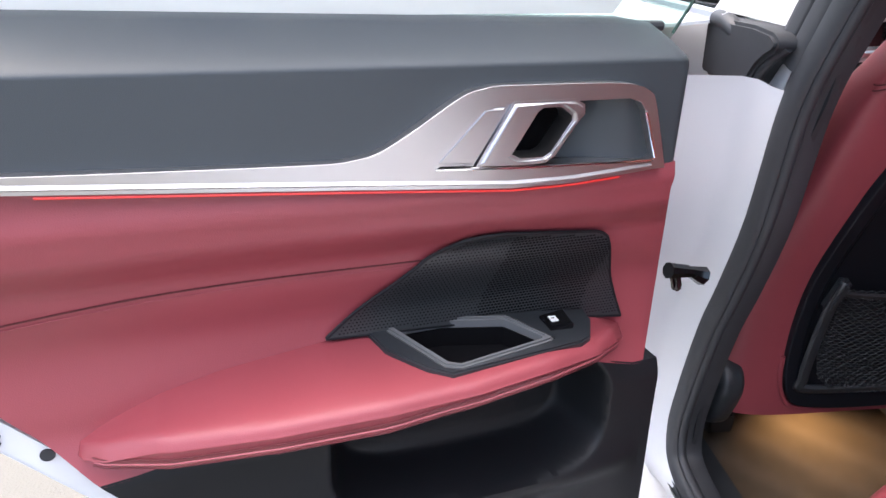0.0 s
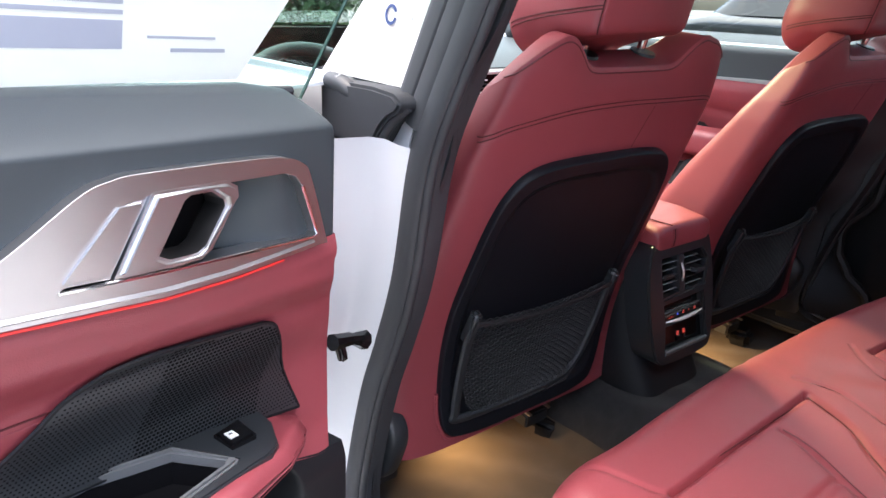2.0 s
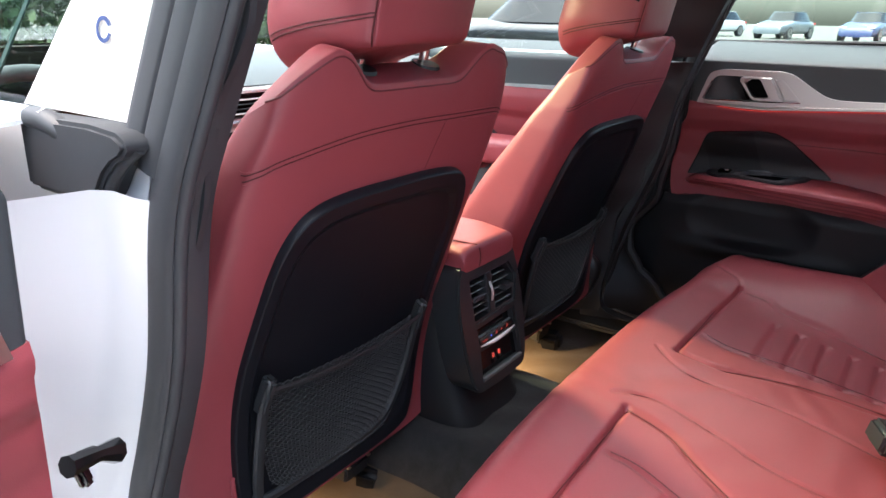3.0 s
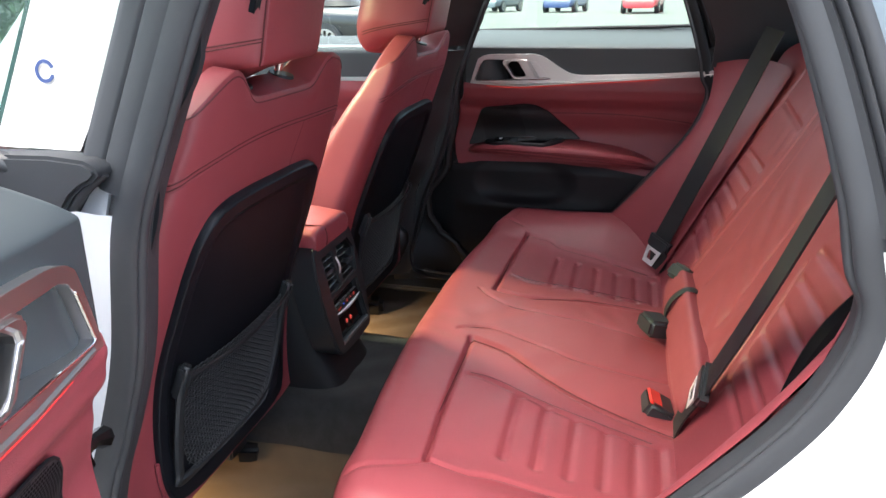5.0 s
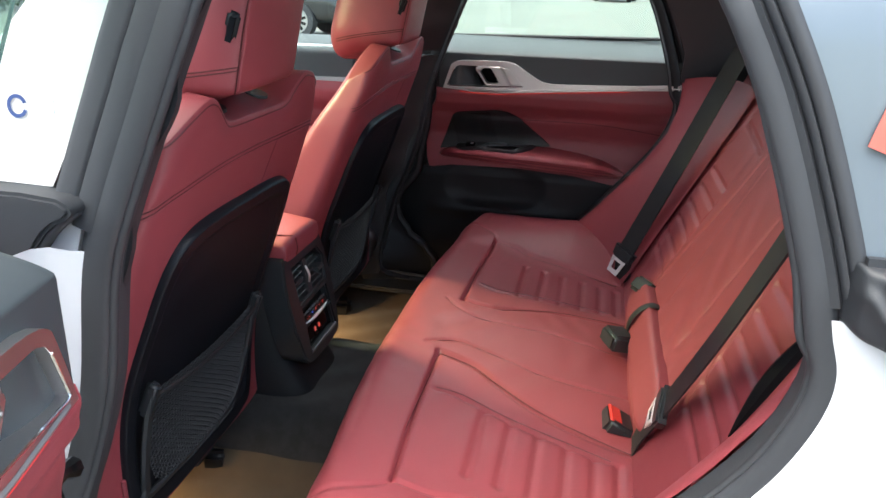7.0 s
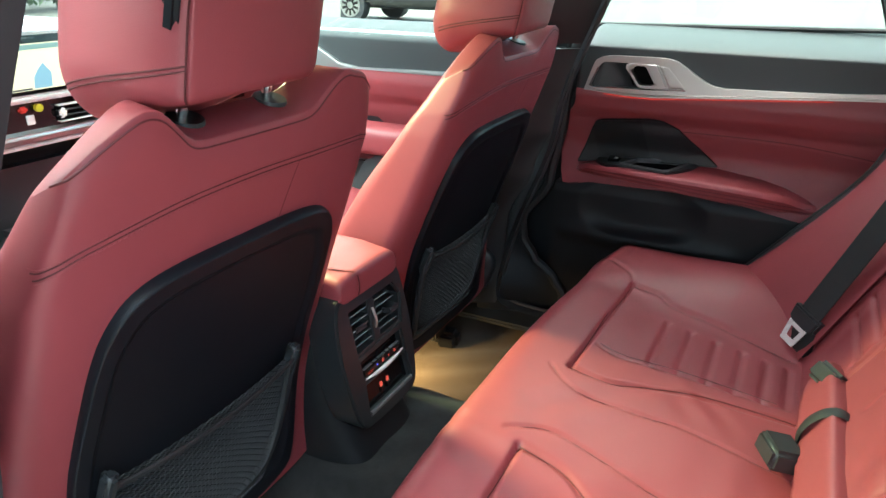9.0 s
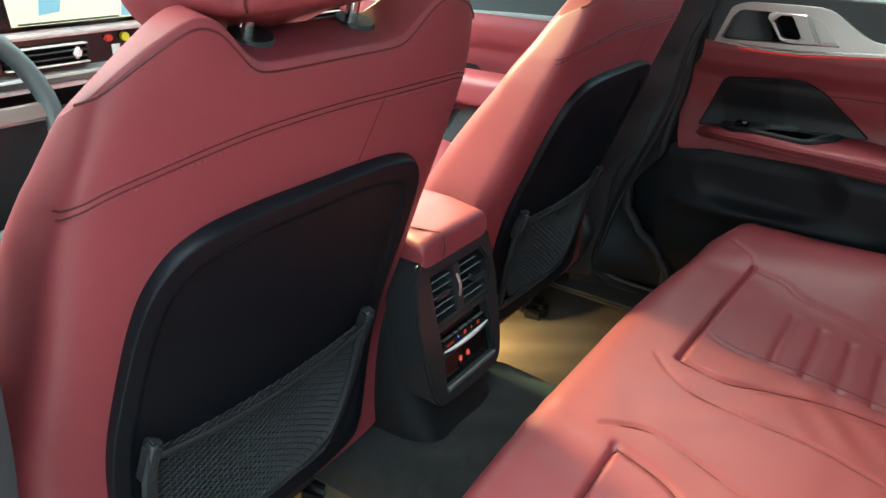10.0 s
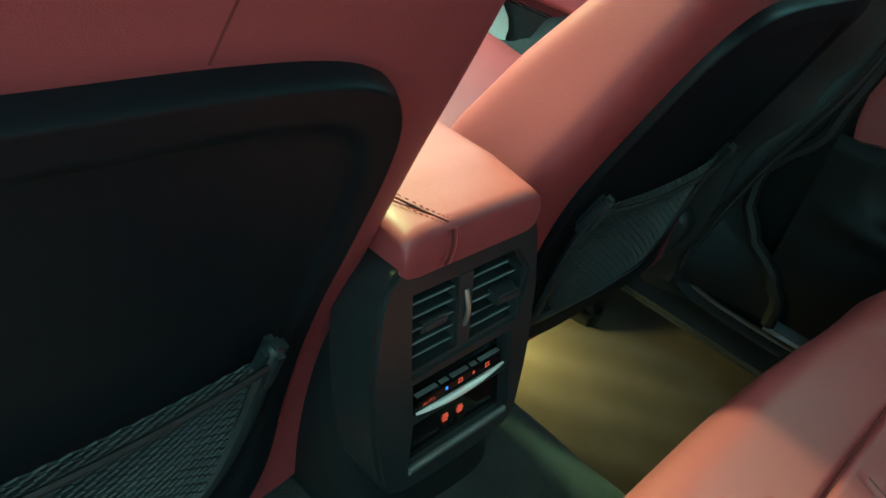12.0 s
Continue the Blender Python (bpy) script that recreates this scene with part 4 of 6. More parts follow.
    part("door_handle", plate(lever, put, -0.012, 0.014, holes=[hole[::-1]], bevel=0.0035, seg=3), SATIN, bez, "satin aluminium pull lever", sharp=30)
    # near-black plate behind the lever, standing in for the hollow's shade
    part("handle_hollow_shade", plate([(0.200, 0.868), (0.170, 0.922), (0.112, 0.922), (0.125, 0.868)], put, -0.040, -0.034), HOLE, bez)
    glow = [put(u, lerp_table(BEZ_LOW, u) - 0.0022, 0.0075) for u in np.linspace(0.075, 0.53, 40)]
    part("light_strip", tube(glow, 0.0009, 6), AMBIENT, door, "glowing red light strip")
    # speaker grille
    SPK_LOW = [(0.018, 0.680), (0.092, 0.690), (0.156, 0.697), (0.273, 0.702), (0.331, 0.7045)]
    SPK_TOP = [(0.018, 0.6805), (0.040, 0.742), (0.054, 0.778), (0.060, 0.783), (0.070, 0.787), (0.172, 0.799), (0.19, 0.799), (0.209, 0.796), (0.243, 0.779), (0.278, 0.749), (0.331, 0.705)]
    lay = lambda u, z, n: put(u, z, panel_depth(u, z) + n)

    def spk_sheet(s, t):
        u = 0.018 + 0.313 * s
        lo, hi = lerp_table(SPK_LOW, u), lerp_table(SPK_TOP, u)
        return lay(u, lo + (max(hi, lo + 0.0004) - lo) * t, 0.006)
    grille = part("speaker_grille", sheet(spk_sheet, 80, 24), PLASTIC, door, "black perforated speaker grille")
    dense = [(u, lerp_table(SPK_TOP, u)) for u in np.linspace(0.018, 0.331, 60)] + [(u, lerp_table(SPK_LOW, u)) for u in np.linspace(0.331, 0.018, 40)]
    part("grille_rim", tube([lay(u, z, 0.005) for u, z in dense], 0.0018, 6, closed=True), LOWTRIM, grille)
    # flat black hexagons draw the shade of the holes; the sheet stays whole
    bm = bmesh.new()
    for i in range(88):
        for j in range(41):
            u, z = 0.020 + 0.0036 * (i + 0.5 * (j % 2)), 0.684 + 0.0030 * j
            if lerp_table(SPK_LOW, u) + 0.004 < z < lerp_table(SPK_TOP, u) - 0.004:
                k = 0.82 if abs(u - 0.115 + 0.3 * (z - 0.74)) < 0.06 else 0.5
                bm.faces.new([bm.verts.new(lay(u + a * k, z + b * k, 0.0064)) for a, b in ((-0.0019, 0), (-0.001, -0.0012), (0.001, -0.0012), (0.0019, 0), (0.001, 0.0012), (-0.001, 0.0012))])
    tagged(part("hole_shade", bm, HOLE, grille, smooth=False), kind="stuff")
    # seam across the leather
    for dz, r, m2 in ((0.0, 0.0008, SEAM), (-0.005, 0.0006, THREAD)):
        pts = [(0.241, 0.776), (0.371, 0.777), (0.46, 0.775), (0.521, 0.770), (0.58, 0.763), (0.63, 0.756)]
        part("panel_seam", tube([put(v.x, v.y + dz, panel_depth(v.x, v.y + dz) + 0.0006) for v in curve([(a, b, 0) for a, b in pts], 40)], r, 5), m2, door)
    # armrest
    A_TOP = [(0.013, 0.668), (0.048, 0.683), (0.153, 0.697), (0.271, 0.699), (0.335, 0.699), (0.426, 0.688), (0.474, 0.677), (0.507, 0.665), (0.548, 0.645)]
    A_OUT = [(0.010, -0.045), (0.025, -0.018), (0.045, 0.000), (0.08, 0.022), (0.14, 0.040), (0.22, 0.052), (0.30, 0.056), (0.39, 0.046), (0.47, 0.022), (0.52, -0.005), (0.538, -0.022), (0.548, -0.045)]
    A_EDGE = [(0.013, 0.664), (0.05, 0.682), (0.14, 0.690), (0.22, 0.689), (0.30, 0.689), (0.39, 0.682), (0.478, 0.669), (0.548, 0.640)]
    A_LOW = [(0.013, 0.652), (0.07, 0.662), (0.14, 0.664), (0.25, 0.661), (0.394, 0.651), (0.505, 0.633), (0.548, 0.625)]
    def arm(s, t):
        u = 0.010 + 0.538 * s
        top, out, lo, ed = (lerp_table(k, u) for k in (A_TOP, A_OUT, A_LOW, A_EDGE))
        inner = -0.055
        sec = [(inner, top + 0.002), (inner + (out - inner) * 0.5, top + (ed - top) * 0.35), (out - 0.010, ed + 0.003), (out, ed - 0.006), (out - 0.001, (ed + lo) / 2 + 0.004), (out - 0.006, lo + 0.006), (out - 0.018, lo), (inner, lo + 0.004)]
        q = t * (len(sec) - 1)
        a = min(int(q), len(sec) - 2)
        k = q - a
        p0, p1, p2, p3 = (Vector(sec[max(0, min(len(sec) - 1, a + d))]) for d in (-1, 0, 1, 2))
        p = 0.5 * (2 * p1 + (p2 - p0) * k + (2 * p0 - 5 * p1 + 4 * p2 - p3) * k * k + (3 * p1 - p0 - 3 * p2 + p3) * k ** 3)
        return put(u, p.y, p.x)
    cup = [(0.278, -0.046), (0.218, -0.047), (0.155, -0.034), (0.126, 0.010), (0.13, 0.014), (0.228, 0.032), (0.242, 0.026)]

    def in_cup(u, n):
        inside = False
        for (a, b), (c, d) in zip(cup, cup[1:] + cup[:1]):
            if (b > n) != (d > n) and u < (c - a) * (n - b) / (d - b) + a:
                inside = not inside
        return inside
    bm = sheet(arm, 160, 100)
    gone = [f for f in bm.faces if in_cup(f.calc_center_median().x - front_end, f.calc_center_median().y * sg) and f.calc_center_median().z > 0.68]
    bmesh.ops.delete(bm, geom=gone, context="FACES")
    rest = part("armrest", bm, LEATHER, door, sharp=70)
    for k in (0.008, 0.016):
        part("armrest_seam", tube([put(u, lerp_table(A_LOW, u) + k, lerp_table(A_OUT, u) - 0.0005) for u in np.linspace(0.04, 0.53, 60)], 0.0006, 5), PIPING, rest)
    part("armrest_stitching", tube([put(u, lerp_table(A_LOW, u) + 0.012, lerp_table(A_OUT, u) + 0.0) for u in np.linspace(0.04, 0.53, 60)], 0.0009, 4), THREAD, rest)
    # pull cup and window switch on the armrest's top
    level = lambda u: lerp_table([(0.05, 0.690), (0.10, 0.698), (0.15, 0.7015), (0.30, 0.7025)], u)
    on_top = lambda u, n, z: put(u, level(u) + z - 0.085 * (n + 0.055), n)
    deck = [(0.063, -0.048), (0.066, -0.02), (0.086, 0.012), (0.10, 0.020), (0.238, 0.037), (0.256, 0.024), (0.284, -0.012), (0.294, -0.049)]
    ins = [(0.266, -0.040), (0.218, -0.041), (0.160, -0.028), (0.135, 0.006), (0.138, 0.009), (0.227, 0.026), (0.236, 0.021)]
    dk = part("armrest_deck", plate(deck, on_top, -0.004, 0.0035, holes=[cup[::-1]], bevel=0.002), PLASTIC, rest)
    part("cup_liner", plate(cup, on_top, -0.004, 0.0055, holes=[ins[::-1]], bevel=0.002), GREY, dk)
    part("cup_wall", plate(cup, on_top, -0.030, -0.005, holes=[ins[::-1]]), HOLE, dk)
    part("cup_floor", plate(cup, on_top, -0.029, -0.024), HOLE, dk)
    part("window_switch", plate([(0.094, -0.030), (0.096, -0.004), (0.122, -0.002), (0.122, -0.026)], lambda u, n, z: on_top(u, n, z + 0.22 * max(0, 0.106 - u)), 0.0, 0.007, bevel=0.002), GLOSS, dk)
    part("switch_mark", plate([(0.109, -0.019), (0.109, -0.010), (0.117, -0.010), (0.117, -0.019)], on_top, 0.0, 0.0082, holes=[[(0.111, -0.017), (0.115, -0.017), (0.115, -0.0145), (0.111, -0.0145)]]), WHITEICON, dk)
    # glass with its rubber lip
    lean = 0.33
    gp = lambda u, z, n: put(u, z, -0.098 - lean * (z - 0.98) * -0.55 + n)
    pane = [(-0.031, 0.93), (0.64, 0.93), (0.66, 1.04), (0.60, 1.20), (0.47, 1.31), (0.30, 1.345), (-0.21, 1.345), (-0.19, 1.27), (-0.089, 1.053)] if near else [(0.035, 0.93), (0.64, 0.93), (0.66, 1.04), (0.60, 1.20), (0.47, 1.31), (0.30, 1.345), (-0.02, 1.345), (-0.03, 1.30), (0.0, 1.10)]
    glass = part("window_pane", plate(pane, gp, -0.0022, 0.0022), GLASS, door, "clear frameless door glass")
    glass.visible_shadow = False
    part("glass_edge", tube([gp(u, z, 0) for u, z in (((-0.045, 0.96), (-0.089, 1.053), (-0.19, 1.27)) if near else ((0.026, 0.96), (0.0, 1.10), (-0.03, 1.30)))], 0.0018, 5), GREENEDGE, glass)
    part("glass_seal", tube([put(u, top_z(u), -0.088) for u in np.linspace(-0.02, 0.66, 24)], 0.005, 8), RUBBER, door)
    part("outer_seal", tube([put(u, top_z(u) - 0.005, -0.112) for u in np.linspace(-0.03, 0.68, 24)], 0.006, 8), GLOSS, door)
    if near:
        # price sheet on the glass, latch and plug on the end face, door stay
        sheet_at = lambda u, z, n: gp(u, z, n)
        paper = part("price_sheet", plate([(0.034, 0.980), (0.63, 0.976), (0.60, 1.20), (0.46, 1.29), (-0.165, 1.29), (-0.120, 1.20), (-0.017, 1.052)], sheet_at, 0.003, 0.0036), PAPER, glass, "white price sheet seen from behind")
        for u0, u1, z0, z1 in ((0.14, 0.33, 1.004, 1.024), (0.14, 0.33, 1.028, 1.031), (0.14, 0.33, 1.035, 1.038), (0.22, 0.33, 1.044, 1.053), (0.36, 0.45, 1.004, 1.05), (0.05, 0.10, 1.002, 1.005), (0.06, 0.12, 1.012, 1.014), (0.10, 0.30, 1.075, 1.079), (0.10, 0.26, 1.085, 1.089), (0.48, 0.58, 1.01, 1.013), (0.48, 0.58, 1.02, 1.023), (0.0, 0.06, 1.06, 1.0625), (0.0, 0.08, 1.068, 1.0705), (0.06, 0.16, 1.105, 1.112), (0.20, 0.34, 1.10, 1.118), (0.36, 0.40, 1.085, 1.125), (0.02, 0.30, 1.14, 1.143), (0.02, 0.26, 1.152, 1.155)):
            part("print", plate([(u0, z0), (u1, z0), (u1, z1), (u0, z1)], sheet_at, 0.0037, 0.0041), INK, paper, "grey-blue print")
        latch = part("latch", block((0.014, 0.04, 0.05), bevel=0.005, m=pose(0.0, 0, 0)), GLOSS, door, "black door latch")
        latch.matrix_basis = Matrix.Translation(put(0.614, 0.672, -0.056)) @ Matrix.Rotation(radians(38), 4, "Y")
        part("plug", tube([put(0.567, 0.634, -0.056), put(0.567, 0.634, -0.0435)], 0.006, 16), RUBBER, door, "black plug")
        stay = part("door_stay", block((0.026, 0.014, 0.012), bevel=0.004, m=pose(0, 0, 0.003, 0, -12, 0)), GLOSS, door, "black door stay")
        stay.matrix_basis = Matrix.Translation(put(-0.102, 0.690, -0.090))
        part("stay_hook", block((0.012, 0.012, 0.026), bevel=0.004, m=pose(0.008, 0.002, -0.010, 0, 18, 0)), GLOSS, stay)
        part("stay_clip", tube([(-0.030, 0.002, -0.008), (-0.010, 0.002, 0.0), (0.022, 0.002, 0.006)], [0.012, 0.007, 0.010], 8), GLOSS, stay)
    else:
        part("lock_pin", tube([put(0.615, 0.995, -0.062), put(0.615, 1.022, -0.062)], [0.0045, 0.0035], 10), PLASTIC, door)
    return door


near_door = car_door(Matrix.Translation((-0.85, -0.195, 0.0)) @ pose(0, 0, 0, 0, 0, 195.5) @ Matrix.Translation((0, 0, 0.86)) @ Matrix.Rotation(radians(-2.4), 4, "Y") @ Matrix.Translation((0, 0, -0.86)), False, "open white rear car door with red leather trim", near=True)
far_door = car_door(Matrix(((0, 1, 0, 0.70), (-1, 0, 0, -0.115), (0, 0, 1, 0.012), (0, 0, 0, 1))), True, "closed rear car door with red leather trim")

# ---- the car's body ----
car = thing("car_body", "white four-door car with its rear door open", "car", pose(0, 0.5, 0.0), kind="structure")
home = car.matrix_world.inverted()


def of_car(name, bm, m, label="", parent=None, **more):
    bmesh.ops.transform(bm, matrix=home, verts=bm.verts)
    return part(name, bm, m, parent or car, label, **more)


# rear door opening, as a loop of (y, z) at the outer edge of its seal
OPENING = [(-0.30, 1.325), (-0.225, 1.22), (-0.17, 1.10), (-0.149, 1.05), (-0.105, 0.943), (-0.080, 0.872), (-0.055, 0.742), (-0.02, 0.64), (0.013, 0.557), (0.045, 0.44), (0.060, 0.345), (0.03, 0.285), (-0.08, 0.268), (-0.28, 0.278), (-0.40, 0.335), (-0.50, 0.435), (-0.60, 0.555), (-0.66, 0.63), (-0.72, 0.705), (-0.760, 0.77), (-0.782, 0.842), (-0.772, 0.905), (-0.742, 0.997), (-0.695, 1.106), (-0.62, 1.225), (-0.52, 1.315), (-0.42, 1.345)]
side_x = lambda z: 0.70 - max(0.0, z - 0.93) * 0.10 - max(0.0, z - 1.15) * 0.35
LOOP = [(p.x, p.y) for p in curve([(y, z, 0) for y, z in OPENING], 220, closed=True)]


# the seal narrows behind the seat
NARROW = [(0.30, 0.68), (0.865, 0.68), (0.90, 0.95), (0.96, 0.82), (1.03, 0.74), (1.12, 0.62), (1.4, 0.62)]


def inward(k, d):
    """The k-th point of the loop moved d into the opening."""
    (y0, z0), (y1, z1), (y2, z2) = LOOP[k - 1], LOOP[k], LOOP[(k + 1) % len(LOOP)]
    t = Vector((y2 - y0, z2 - z0)).normalized()
    if d > 0:
        d *= 1 - (1 - smooth_table(NARROW, z1)) * smooth_table([(-0.52, 1.0), (-0.38, 0.0)], y1)
    return y1 + t.y * d * INSIDE, z1 - t.x * d * INSIDE


INSIDE = 1
c = Vector((sum(p[0] for p in LOOP), sum(p[1] for p in LOOP))) / len(LOOP)
if (Vector(inward(40, 0.02)) - c).length > (Vector(LOOP[40]) - c).length:
    INSIDE = -1


def jamb(rows, keep=lambda y, z: True, side=-1):
    """A band round the opening through rows of (into the opening, distance from the middle less the side's own)."""
    bm = bmesh.new()
    rings = []
    for k in range(len(LOOP)):
        z = LOOP[k][1]
        ring = []
        for d, x in rows:
            y2, z2 = inward(k, d)
            ring.append(bm.verts.new((side * (side_x(z) + x), y2, z2)))
        rings.append(ring)
    for k in range(len(LOOP)):
        a, b = rings[k], rings[(k + 1) % len(LOOP)]
        if keep(*LOOP[k]):
            for j in range(len(rows) - 1):
                bm.faces.new((a[j], a[j + 1], b[j + 1], b[j]))
    bmesh.ops.delete(bm, geom=[v for v in bm.verts if not v.link_faces], context="VERTS")
    return bm


for side in (-1, 1):
    seal = [Vector((side * (side_x(LOOP[k][1]) - 0.004), *inward(k, 0.013))) for k in range(len(LOOP))]
    slim = [1 - 0.22 * smooth_table([(-0.52, 1.0), (-0.38, 0.0)], y) for y, z in LOOP]
    of_car("door_seal", tube(seal, [0.017 * q for q in slim], 18, closed=True, flat=0.5, up=(1, 0, 0)), RUBBER, "black rubber door seal")
    seal = [Vector((side * (side_x(LOOP[k][1]) - 0.012), *inward(k, 0.028))) for k in range(len(LOOP))]
    of_car("inner_seal", tube(seal, [0.007 * q ** 1.7 for q in slim], 14, closed=True), RUBBER)
    of_car("inner_trim", jamb([(0.020, -0.004), (0.030, -0.018), (0.026, -0.045)], side=side), RUBBER, "black inner trim round the opening", sharp=85)
    if side < 0:
        of_car("door_jamb", jamb([(0.010, 0.0), (0.002, 0.004), (-0.006, 0.012), (-0.022, 0.020), (-0.030, 0.035), (-0.036, 0.10), (-0.044, 0.125), (-0.06, 0.140), (-0.075, 0.185)], lambda y, z: z < (0.90 if y > -0.4 else 0.905), side), PAINT, "white painted door jamb", sharp=50)
    of_car("upper_jamb", jamb([(0.012, 0.0), (0.007, 0.0045), (0.0, 0.006), (-0.011, 0.0065), (-0.0125, 0.006), (-0.0135, 0.003), (-0.0145, 0.003), (-0.0155, 0.006), (-0.018, 0.0068), (-0.030, 0.0078), (-0.036, 0.0065), (-0.039, 0.0)], lambda y, z: z >= 0.925 and y > -0.45, side), RUBBER, "black upper door frame", sharp=85)
    of_car("upper_jamb", jamb([(0.010, 0.0), (0.0, 0.006), (-0.003, 0.0), (-0.005, 0.008), (-0.008, 0.009), (-0.010, 0.003), (-0.012, 0.009), (-0.022, 0.010), (-0.024, 0.0)], lambda y, z: z >= 0.915 and y <= -0.45, side), RUBBER, "black rear window frame", sharp=85)
    fills = [(((-0.098, 0.95), (-0.066, 0.86), (0.40, 0.80), (0.40, 0.95)), 0.692), (((-0.765, 0.95), (-0.765, 0.86), (-0.95, 0.86), (-0.95, 0.95)), 0.684)]
    for corners, xf in fills[:2 if side < 0 else 0]:
        of_car("jamb_filler", plate(corners, lambda y, z, n, side=side, xf=xf: Vector((side * (xf + n), y, z)), 0.0, 0.005), PAINT)
# B-pillar covers inside the opening
for sx in (-1, 1):
    def cover(s, t, sx=sx):
        z = 0.30 + 0.66 * t
        y = smooth_table([(0.28, 0.03), (0.352, 0.015), (0.548, 0.004), (0.674, -0.056), (0.807, -0.105), (0.916, -0.137), (0.975, -0.158)], z)
        a = s * math.pi
        return Vector((sx * (0.672 - 0.05 * math.sin(a / 2) ** 2), y + 0.012 + 0.13 * s - 0.012 * math.sin(a), z))
    of_car("pillar_cover", sheet(cover, 14, 40, thick=0.006), GASKET, "black lower pillar cover")

    def cover_up(s, t, sx=sx):
        z = 0.972 + 0.36 * t
        y = smooth_table([(0.96, -0.150), (1.054, -0.192), (1.2, -0.25), (1.34, -0.31)], z)
        a = s * math.pi
        return Vector((sx * (side_x(z) - 0.022 - 0.05 * math.sin(a / 2) ** 2), y + 0.004 + 0.14 * s - 0.012 * math.sin(a), z))
    of_car("pillar_cover", sheet(cover_up, 14, 30, thick=0.006), GASKET, "black upper pillar cover")
    # black corner seals at the window sills
    stub = [(0.06, 0.958), (-0.05, 0.960), (-0.088, 0.957), (-0.100, 0.951), (-0.102, 0.944), (-0.095, 0.937), (-0.082, 0.931), (-0.068, 0.920), (-0.058, 0.907), (-0.049, 0.896), (-0.034, 0.890), (-0.015, 0.893), (0.02, 0.893), (0.06, 0.894)]
    of_car("corner_seal", plate(stub, lambda y, z, n, sx=sx: Vector((sx * (0.698 + n), y, z)), 0.0, 0.030, bevel=0.014, seg=6), GASKET, "black rubber corner seal", sharp=80)
    lip = curve([(sx * 0.712, -0.099, 0.944), (sx * 0.716, -0.084, 0.932), (sx * 0.717, -0.069, 0.918), (sx * 0.717, -0.053, 0.900), (sx * 0.717, -0.034, 0.892), (sx * 0.715, 0.01, 0.892), (sx * 0.713, 0.06, 0.892)], 48)
    of_car("seal_lip", tube(lip, 0.0055, 12), GASKET)
    # moulded rubber corner behind the opening, with a soft ridge running down it
    def corner(s, t, sx=sx):
        y = -0.768 - 0.22 * s ** 1.3
        top = lerp_table([(-0.99, 0.966), (-0.80, 0.963), (-0.76, 0.967), (-0.73, 0.976)], y)
        low = smooth_table([(-0.99, 0.918), (-0.88, 0.903), (-0.81, 0.900), (-0.785, 0.905), (-0.756, 0.921), (-0.73, 0.945)], y)
        z = low + (top - low) * t
        ridge = smooth_table([(-0.99, 0.895), (-0.84, 0.899), (-0.812, 0.908), (-0.794, 0.926), (-0.776, 0.945), (-0.746, 0.962), (-0.72, 0.98)], y)
        d = (z - ridge) / 0.009
        puff = (1 - (2 * t - 1) ** 12) ** 0.5 * min(1.0, (s / 0.06) ** 0.5 if s > 0 else 0.0)
        swell = 0.005 * math.exp(-d * d) - 0.004 / (1 + math.exp(-3 * d))
        return Vector((sx * (0.688 + 0.9 * min(0.16, max(0, -0.762 - y)) + 0.026 * puff + swell * puff), y, z))
    of_car("corner_seal", sheet(corner, 70, 50, thick=0.004), GASKET, "black rubber corner seal")


# outer skins: quarter panel, front door, sill, roof, bonnet and tail
def skin(side, y0, y1, z0, z1, name, label, cut=None):
    def f(s, t):
        y, z = y0 + (y1 - y0) * s, z0 + (z1 - z0) * t
        if cut:
            y = cut(s, z)
        return Vector((side * (0.905 - 0.05 * ((z - 0.62) / 0.35) ** 2 - 0.02 * max(0, -1.2 - y) ** 2), y, z))
    return of_car(name, sheet(f, 30, 24, thick=0.004), PAINT, label)


def quarter_edge(z):
    return lerp_table([(0.25, -0.33), (0.34, -0.44), (0.44, -0.54), (0.555, -0.645), (0.63, -0.71), (0.705, -0.775), (0.77, -0.82), (0.842, -0.845), (0.95, -0.84)], z)


